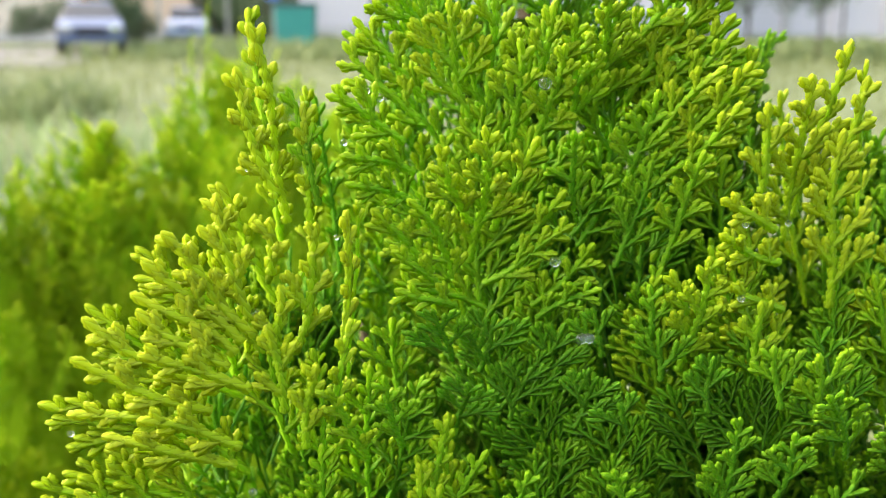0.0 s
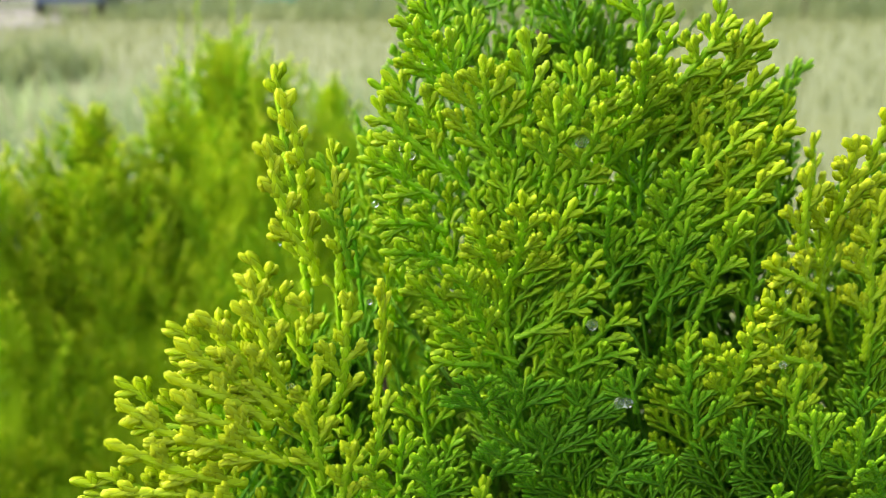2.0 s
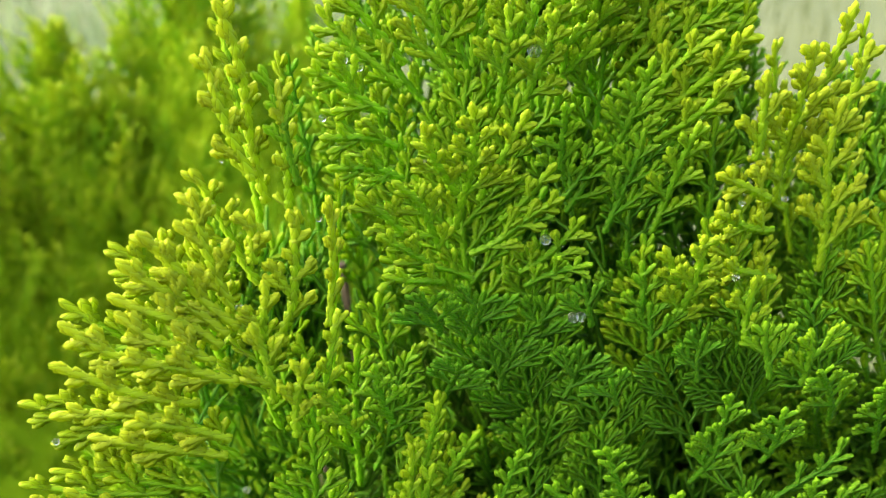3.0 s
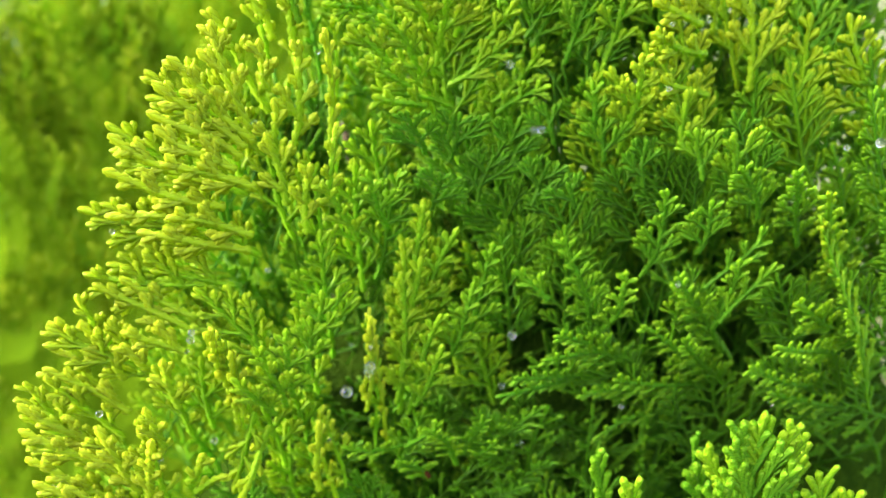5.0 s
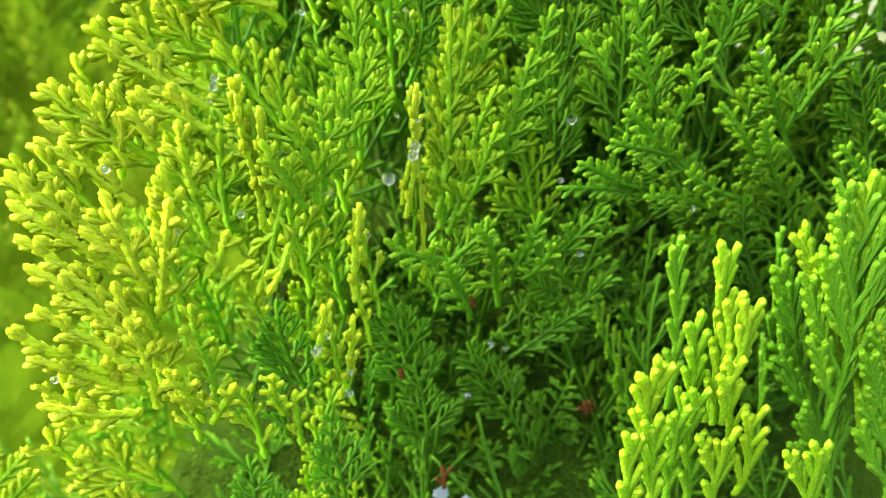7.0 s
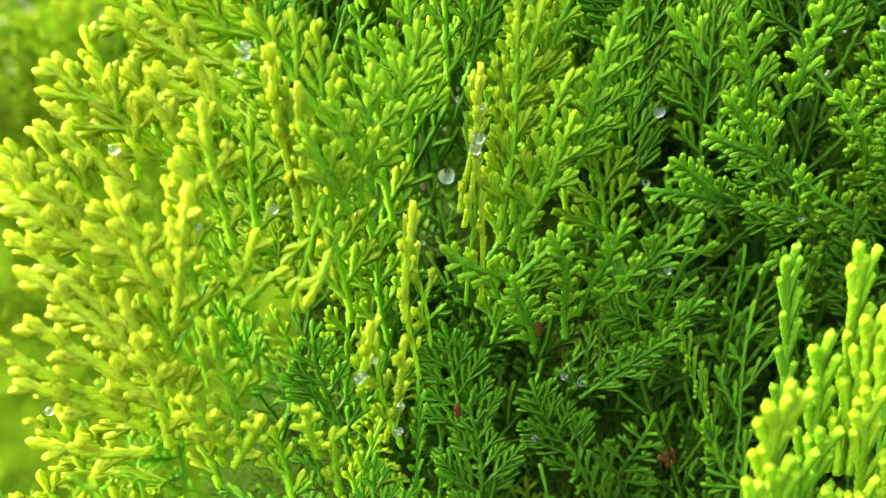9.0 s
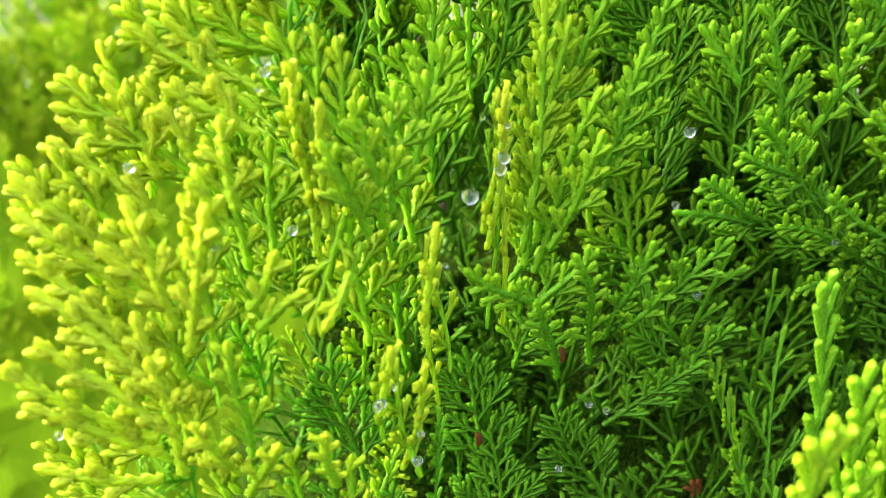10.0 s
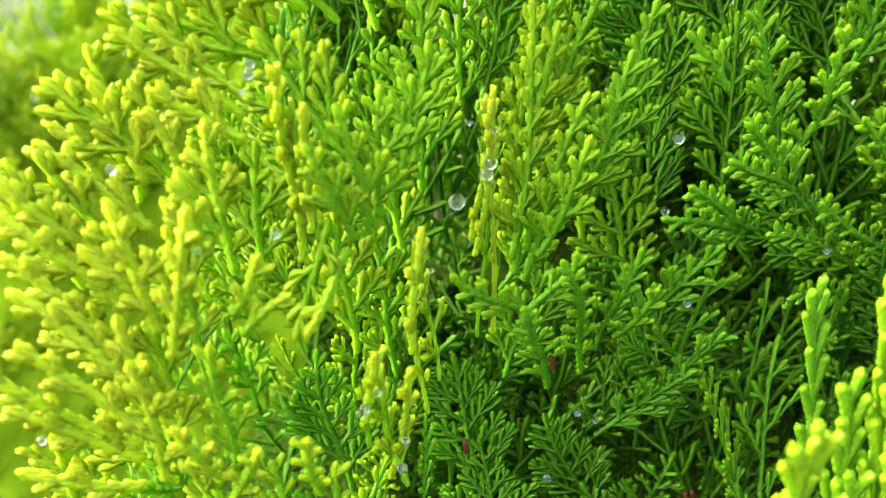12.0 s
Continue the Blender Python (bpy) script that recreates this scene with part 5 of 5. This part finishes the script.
droplet((-0.0347, 0.1303, 0.8535), 0.00117)
droplet((-0.0327, 0.1320, 0.8553), 0.00090)
droplet((-0.0296, 0.1329, 0.8407), 0.00134)
droplet((0.0190, 0.1579, 0.8747), 0.00114)
droplet((0.0020, 0.1484, 0.8403), 0.00105)
droplet((0.0055, 0.1495, 0.8379), 0.00096)
droplet((-0.0038, 0.1462, 0.8282), 0.00097)
droplet((0.0494, 0.1582, 0.8656), 0.00101)
droplet((0.0234, 0.1560, 0.8575), 0.00118)
droplet((-0.0233, 0.1470, 0.8697), 0.00076)
droplet((-0.0161, 0.1509, 0.8938), 0.00074)
droplet((-0.0571, 0.1291, 0.8813), 0.00085)
droplet((-0.0886, 0.1367, 0.8471), 0.00125)
droplet((-0.0288, 0.1329, 0.8457), 0.00094)


# ---- neighbouring shrubs of the same row ----
far_templates = [spray_mesh("neighbour_leaves", length, width, 970 + i, 0, LEAF_FAR, 1.42, 0.02, 2.0, girth=1.8)
                 for i, (length, width) in enumerate(((0.080, 0.052), (0.088, 0.048), (0.072, 0.056)))]


def column(z, apex, widest):
    d = apex - z
    return max(0.012, min(1.7 * d, 0.046 + 0.58 * d, widest))


def neighbour(place, apex, slope, widest, sprays, golden, seed, leaders=()):
    r = np.random.default_rng(seed)
    ob = thing("arborvitae_shrub", (*place, 0.0), "golden-green arborvitae shrub standing farther along the row", "shrub", "neighbouring shrubs")
    for _ in range(sprays):
        a = radians(r.uniform(190, 365) if r.random() < 0.88 else r.uniform(5, 190))
        z = apex - 0.01 - (apex - 0.45) * r.random() ** 0.9 if r.random() < 0.93 else r.uniform(0.15, 0.5)
        depth = r.uniform(0.0, 0.032) * min(1, column(z, apex, widest) / 0.08)
        rad = column(z, apex, widest) - depth
        out = Vector((math.cos(a), math.sin(a), 0))
        tip = out * rad + Vector((0, 0, z))
        lean = (out * 0.42 + Vector((r.normal(0, 0.10), r.normal(0, 0.10), 0.97))).normalized()
        k = int(r.integers(3))
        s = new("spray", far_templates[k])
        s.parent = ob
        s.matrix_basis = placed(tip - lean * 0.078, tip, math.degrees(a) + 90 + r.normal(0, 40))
        # less gold further in, which paints the shade between outer sprays
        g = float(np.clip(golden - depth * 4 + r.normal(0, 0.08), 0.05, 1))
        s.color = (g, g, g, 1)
    # slim young leaders that overtop the crown
    for x, low, high in leaders:
        s = new("spray", far_templates[1])
        s.parent = ob
        s.matrix_basis = placed((x, 0, low), (x + 0.004, 0, high), 20) @ Matrix.Diagonal((0.32, 0.6, (high - low) / 0.088, 1))
        s.color = (golden, golden, golden, 1)
    woody_frame(ob, apex - 0.03, slope, widest, 12, r)
    part("inner_core", dense_core(((0, 0, apex, slope),), widest, 0.016, seed), NEIGHBOUR_CORE, ob, "dark matted foliage inside")
    return ob


neighbour((-0.205, 0.920), 0.985, 0.50, 0.20, 560, 0.80, 1, ((-0.027, 0.93, 1.018), (0.006, 0.93, 1.0), (-0.045, 0.91, 0.985)))
neighbour((-0.325, 0.860), 0.915, 0.50, 0.20, 520, 0.84, 2)
neighbour((-0.425, 0.780), 0.905, 0.50, 0.17, 420, 0.86, 3)
neighbour((-0.120, 1.060), 0.925, 0.50, 0.22, 260, 0.78, 4)

# ---- meadow ----
r = np.random.default_rng(11)


def blades(name, x, d, h0, h1, w, mat):
    """Loose grass at the points x, d of the plan: narrow bent blades, each of two quads."""
    n = len(x)
    h = r.uniform(h0, h1, n)
    a = r.uniform(0, 2 * math.pi, n)
    bend = r.uniform(0.1, 0.6, n) * h
    width = w * (0.6 + 0.8 * r.random(n)) * (1 + np.abs(d) * 0.10)
    dirs = np.stack((np.cos(a), np.sin(a)), 1)
    across = np.stack((-dirs[:, 1], dirs[:, 0]), 1)
    v = np.zeros((n, 6, 3))
    for i, (u, k) in enumerate(((0, 1.0), (0.55, 0.8), (1.0, 0.08))):
        for j, sgn in enumerate((-1, 1)):
            v[:, 2 * i + j, :2] = np.stack((x, d), 1) + dirs * (bend * u * u)[:, None] + across * (sgn * width * k)[:, None]
            v[:, 2 * i + j, 2] = h * u * (1 - 0.15 * u) - 0.01
    q = np.array([(0, 1, 3, 2), (2, 3, 5, 4)])[None] + (np.arange(n) * 6)[:, None, None]
    return new(name, quads_mesh(name, v.reshape(-1, 3), q.reshape(-1, 4), mat))


def ring(n, r0, r1):
    """Points all round the row of shrubs, thinning out with the distance."""
    rad, ang = r0 * (r1 / r0) ** r.random(n), r.uniform(0, 2 * math.pi, n)
    return rad * np.cos(ang), 0.5 + rad * np.sin(ang)


near_grass = ring(15000, 0.30, 9.0)
far_grass = (r.uniform(-16, 16, 13000), r.uniform(5, 24, 13000))
tagged(blades("meadow_grass", np.concatenate((near_grass[0], far_grass[0])), np.concatenate((near_grass[1], far_grass[1])), 0.10, 0.34, 0.004, GRASS),
       "pale dry-green meadow grass, uncut", "grass", kind="stuff")
tagged(blades("meadow_weeds", r.uniform(-6.0, 0.2, 2200), r.uniform(1.2, 7.0, 2200), 0.25, 0.55, 0.007, WEED), "tall blue-green weeds among the grass", "weeds", kind="stuff")
tagged(blades("leafy_weeds", r.normal(-4.2, 0.35, 320), r.normal(9.6, 0.6, 320), 0.2, 0.55, 0.012, VERGE), "leafy green weeds at the meadow's edge", "weeds", kind="stuff")
tagged(blades("verge_weeds", r.uniform(-9, 18, 6000), r.uniform(22, 37, 6000), 0.15, 0.65, 0.016, VERGE), "dull green weeds along the verge before the houses", "weeds", kind="stuff")

# ---- road and what lies beyond ----
def slab(name, size, centre, mat, label, kind="structure", bevel=0.0, turn=0.0):
    ob = part(name, box(bmesh.new(), size, (0, 0, 0), bevel), mat)
    ob.matrix_world = pose(*centre, 0, 0, turn)
    return tagged(ob, label, name.replace("_", " "), kind=kind)


road = slab("road", (36, 8.5, 0.06), (-26.5, 21.5, 0.01), ASPHALT, "pale grey worn asphalt road", turn=6)
slab("kerb", (36, 0.16, 0.16), (-27.0, 26.0, 0.06), KERB, "low concrete kerb along the road", bevel=0.01, turn=6)


def window(parent, x, y, z, w, h):
    """A dark pane in a frame with a sill, on a wall that faces -y."""
    f = bmesh.new()
    for cx, cz, sx, sz in ((0, h / 2, w + 0.16, 0.08), (0, -h / 2, w + 0.16, 0.08), (-w / 2, 0, 0.08, h), (w / 2, 0, 0.08, h), (0, 0, 0.06, h)):
        box(f, (sx, 0.10, sz), (cx, 0, cz))
    fr = part("window", f, STEEL, parent, "grey window frame with dark panes")
    fr.matrix_basis = pose(x, y - 0.02, z)
    part("pane", box(bmesh.new(), (w, 0.03, h), (0, 0.02, 0)), DARK, fr, "dark glass pane")
    part("sill", box(bmesh.new(), (w + 0.3, 0.22, 0.06), (0, -0.08, -h / 2 - 0.08), 0.01), KERB, fr)


def house(name, x0, x1, y, depth, height, mat, label, windows=(), plinth=0.5):
    ob = thing(name, ((x0 + x1) / 2, y, 0), label, "house")
    w = x1 - x0
    part("wall", box(bmesh.new(), (w, depth, height), (0, depth / 2, height / 2)), mat, ob)
    part("plinth", box(bmesh.new(), (w + 0.08, depth + 0.08, plinth), (0, depth / 2, plinth / 2 - 0.01)), PLINTH, ob, "grey plinth")
    part("roof", box(bmesh.new(), (w + 0.8, depth + 0.8, 0.35), (0, depth / 2, height + 0.17), 0.05), PLINTH, ob)
    for x, z, ww, hh in windows:
        window(ob, x - (x0 + x1) / 2, 0, z, ww, hh)
    return ob


house("cream_house", -27.0, -15.67, 40, 9, 6.5, CREAM, "cream plastered house with dark windows", ((-19.3, 3.0, 0.9, 2.2), (-23.0, 3.0, 0.9, 1.6)))
peach = house("peach_house", -15.6, -11.06, 41, 9, 6.5, PEACH, "peach plastered house with a balcony and an orange awning", ((-11.7, 3.2, 0.5, 1.2),))
part("shop_opening", box(bmesh.new(), (2.3, 0.12, 1.5), (-1.0, -0.04, 0.85)), DARK, peach, "dark shop opening")
part("awning", box(bmesh.new(), (1.55, 0.9, 0.62), (-1.45, -0.45, 2.0), 0.05, Matrix.Rotation(radians(12), 4, "X")), ORANGE, peach, "orange cloth awning")
part("balcony", box(bmesh.new(), (2.6, 1.0, 0.62), (-0.95, -0.5, 3.05), 0.03), WHITE, peach, "white balcony parapet")
part("balcony_door", box(bmesh.new(), (2.2, 0.1, 1.8), (-1.0, -0.03, 4.6)), DARK, peach, "dark balcony door")
house("grey_white_house", -5.96, 11.0, 39, 10, 7.0, WHITE, "pale grey plastered building with a square window", ((-2.4, 2.06, 1.1, 1.15), (2.9, 1.95, 1.05, 1.1)), 0.75)
pale = house("white_hall", 13.0, 34.0, 44, 12, 8.0, WHITE, "long white building behind the young trees")
for k in range(9):
    part("pilaster", box(bmesh.new(), (0.35, 0.25, 7.6), (-9.5 + 2.4 * k, -0.12, 3.8), 0.02), PLINTH if k % 3 == 1 else WHITE, pale)


def pole(x, y, h, rad, label, name="pole"):
    bm = rod(bmesh.new(), (0, 0, -0.05), (0, 0, h), rad, rad * 0.7, 12)
    rod(bm, (0, 0, 0), (0, 0, 0.25), rad * 1.6, rad * 1.5, 12)
    ob = part(name, bm, STEEL)
    ob.matrix_world = pose(x, y, 0)
    return tagged(ob, label, "pole")


pole(-8.95, 29.5, 6.0, 0.06, "pale grey steel street pole", "street_pole")
pole(-8.28, 36.0, 7.0, 0.055, "thin grey utility pole before dark trees", "utility_pole")
sign = thing("street_sign", (-5.68, 31.5, 0), "blue square road sign on a steel post", "sign")
part("post", rod(bmesh.new(), (0, 0, -0.05), (0, 0, 2.5), 0.04, 0.04), STEEL, sign)
part("plate", box(bmesh.new(), (0.46, 0.03, 0.62), (0, -0.05, 1.95), 0.008), BLUE, sign, "blue sign plate")

bin_ = thing("waste_container", (-4.69, 30.0, 0), "teal steel waste container with a dark lid beside the road", "container", turn=3)
bm = bmesh.new()
body = bmesh.ops.create_cube(bm, size=1.0)["verts"]
for v in body:
    k = 1.0 if v.co.z > 0 else 0.9
    v.co = Vector((v.co.x * 1.30 * k, v.co.y * 1.0 * k, v.co.z * 1.2 + 0.78))
bmesh.ops.bevel(bm, geom=list(bm.edges), offset=0.04, segments=2, affect="EDGES", profile=0.5)
part("body", bm, TEAL, bin_)
part("lid", box(bmesh.new(), (1.38, 1.08, 0.13), (0, 0, 1.45), 0.05), LID, bin_, "dark green lid")
for x in (-0.72, 0.72):
    part("handle", rod(bmesh.new(), (x, -0.3, 1.15), (x, 0.3, 1.15), 0.025, 0.025), STEEL, bin_)
for x in (-0.5, 0.5):
    for y in (-0.35, 0.35):
        part("wheel", rod(bmesh.new(), (x - 0.03, y, 0.1), (x + 0.03, y, 0.1), 0.1, 0.1, 16), RUBBER, bin_, "black rubber castor")


def saloon(name, place, turn, paint, label):
    """A small car: a body lofted from its side outline, glass house, wheels and lamps."""
    ob = thing(name, (*place, 0.05), label, "car", turn=turn)
    side = ((-2.1, 0.35), (-2.12, 0.75), (-1.7, 0.92), (-0.95, 0.98), (1.25, 1.0), (1.95, 0.95), (2.08, 0.6), (2.05, 0.32))

    def loft(outline, half, top_half, z_from):
        bm = bmesh.new()
        rows = []
        for sgn in (-1, 1):
            rows.append([bm.verts.new((x, sgn * (half if z <= z_from else top_half), z)) for x, z in outline])
        n = len(outline)
        for i in range(n):
            bm.faces.new((rows[0][i], rows[0][(i + 1) % n], rows[1][(i + 1) % n], rows[1][i]))
        bm.faces.new(rows[0][::-1])
        bm.faces.new(rows[1])
        bmesh.ops.recalc_face_normals(bm, faces=bm.faces)
        bmesh.ops.bevel(bm, geom=list(bm.edges), offset=0.05, segments=2, affect="EDGES", profile=0.5)
        return bm

    part("body", loft(side, 0.86, 0.82, 0.8), paint, ob)
    part("cabin_glass", loft(((-1.05, 0.96), (-0.35, 1.38), (0.95, 1.40), (1.65, 0.98)), 0.78, 0.60, 1.1), DARK, ob, "dark car windows")
    part("roof", loft(((-0.36, 1.37), (-0.2, 1.44), (0.8, 1.45), (0.98, 1.39)), 0.63, 0.60, 1.0), paint, ob)
    for x in (-1.35, 1.3):
        for y in (-0.78, 0.78):
            wheel = part("wheel", rod(bmesh.new(), (x, y - 0.1, 0.3), (x, y + 0.1, 0.3), 0.31, 0.31, 20), RUBBER, ob, "black tyre")
            part("rim", rod(bmesh.new(), (x, y - 0.11, 0.3), (x, y + 0.11, 0.3), 0.19, 0.19, 16), STEEL, wheel, "grey wheel rim")
    for y in (-0.62, 0.62):
        part("headlight", box(bmesh.new(), (0.14, 0.34, 0.18), (-2.06, y, 0.70), 0.04), LAMPGLASS, ob, "bright headlamp")
    part("grille", box(bmesh.new(), (0.06, 0.8, 0.2), (-2.10, 0, 0.62), 0.02), RUBBER, ob, "black grille")
    part("bumper", box(bmesh.new(), (0.16, 1.6, 0.2), (-2.06, 0, 0.40), 0.05), paint, ob)
    return ob


saloon("car", (-10.05, 26.6), 110, CARPAINT, "silver-blue saloon car on the road")
saloon("car", (-10.75, 39.3), 105, CARLIGHT, "small pale blue car parked by the houses")


def leafy_tree(place, height, crown_z, crown_r, n, mat, label, seed, trunk_r=0.08, squash=0.8):
    """A tapered trunk with limbs, and a loose crown of many small leaf blades."""
    q = np.random.default_rng(seed)
    ob = thing("tree", (*place, 0.0), label, "tree")
    bm = tapered(bmesh.new(), [(0, 0, -0.05), (0.03, 0, height * 0.3), (-0.02, 0.02, height * 0.6), (0.02, 0, height * 0.92)], trunk_r, trunk_r * 0.25)
    centres = []
    for k in range(16):
        a, zz = k * 2.4, crown_z + crown_r * squash * q.uniform(-0.75, 0.8)
        rr = crown_r * q.uniform(0.45, 0.95) * math.sqrt(max(0.1, 1 - ((zz - crown_z) / (crown_r * squash)) ** 2))
        end = (math.cos(a) * rr, math.sin(a) * rr, zz)
        tapered(bm, [(0, 0, max(0.3 * height, zz - crown_r * 0.6)), (end[0] * 0.5, end[1] * 0.5, zz - crown_r * 0.2), end], trunk_r * 0.35, trunk_r * 0.08, 5)
        centres.append(end)
    part("trunk", bm, BARK, ob, "brown trunk and limbs")
    c = np.array(centres)[q.integers(len(centres), size=n)] + q.normal(0, crown_r * 0.2, (n, 3))
    s = crown_r * 0.055 * q.uniform(0.6, 1.4, n)
    u = q.normal(size=(n, 3))
    u /= np.linalg.norm(u, axis=1)[:, None]
    w = np.cross(u, q.normal(size=(n, 3)))
    w /= np.linalg.norm(w, axis=1)[:, None]
    v = np.stack((c - u * s[:, None], c + w * s[:, None] * 0.55, c + u * s[:, None], c - w * s[:, None] * 0.55), 1)
    crown = new("crown", quads_mesh("crown", v.reshape(-1, 3), np.arange(n * 4).reshape(-1, 4), mat))
    crown.parent = ob
    tagged(crown, "loose crown of small leaves", kind="stuff")
    return ob


for k, (x, y, cz, cr) in enumerate(((-9.2, 46.5, 3.6, 3.0), (-9.9, 44.0, 3.0, 3.2), (-7.8, 43.0, 3.4, 2.8), (-8.8, 40.0, 1.6, 1.6), (-7.2, 38.0, 1.2, 1.2))):
    leafy_tree((x, y), cz + cr * 0.7, cz, cr, 3000, TREELEAF, "dense dark green tree behind the road", 40 + k, 0.14)
for k, (x, y, cz, cr) in enumerate(((10.05, 24.5, 2.25, 1.1), (8.3, 25.0, 2.4, 1.2), (12.6, 29.0, 2.9, 1.1))):
    leafy_tree((x, y), cz + cr * 0.6, cz, cr, 3600, TREELEAF_PALE, "young tree with a thin trunk before the white building", 60 + k, 0.06, 0.7)
for k, (x, y, cz, cr) in enumerate(((-17.3, 34.0, 0.8, 0.9), (-15.25, 34.0, 0.8, 0.8), (-14.3, 34.5, 1.1, 0.75), (-12.9, 36.5, 1.4, 1.05), (-12.3, 38.0, 0.8, 0.8), (-3.0, 36.0, 0.35, 0.5), (0.5, 35.5, 0.35, 0.55))):
    leafy_tree((x, y), cz + cr * 0.6, cz, cr, 2600, TREELEAF, "dark green garden bush before the houses", 80 + k, 0.04)
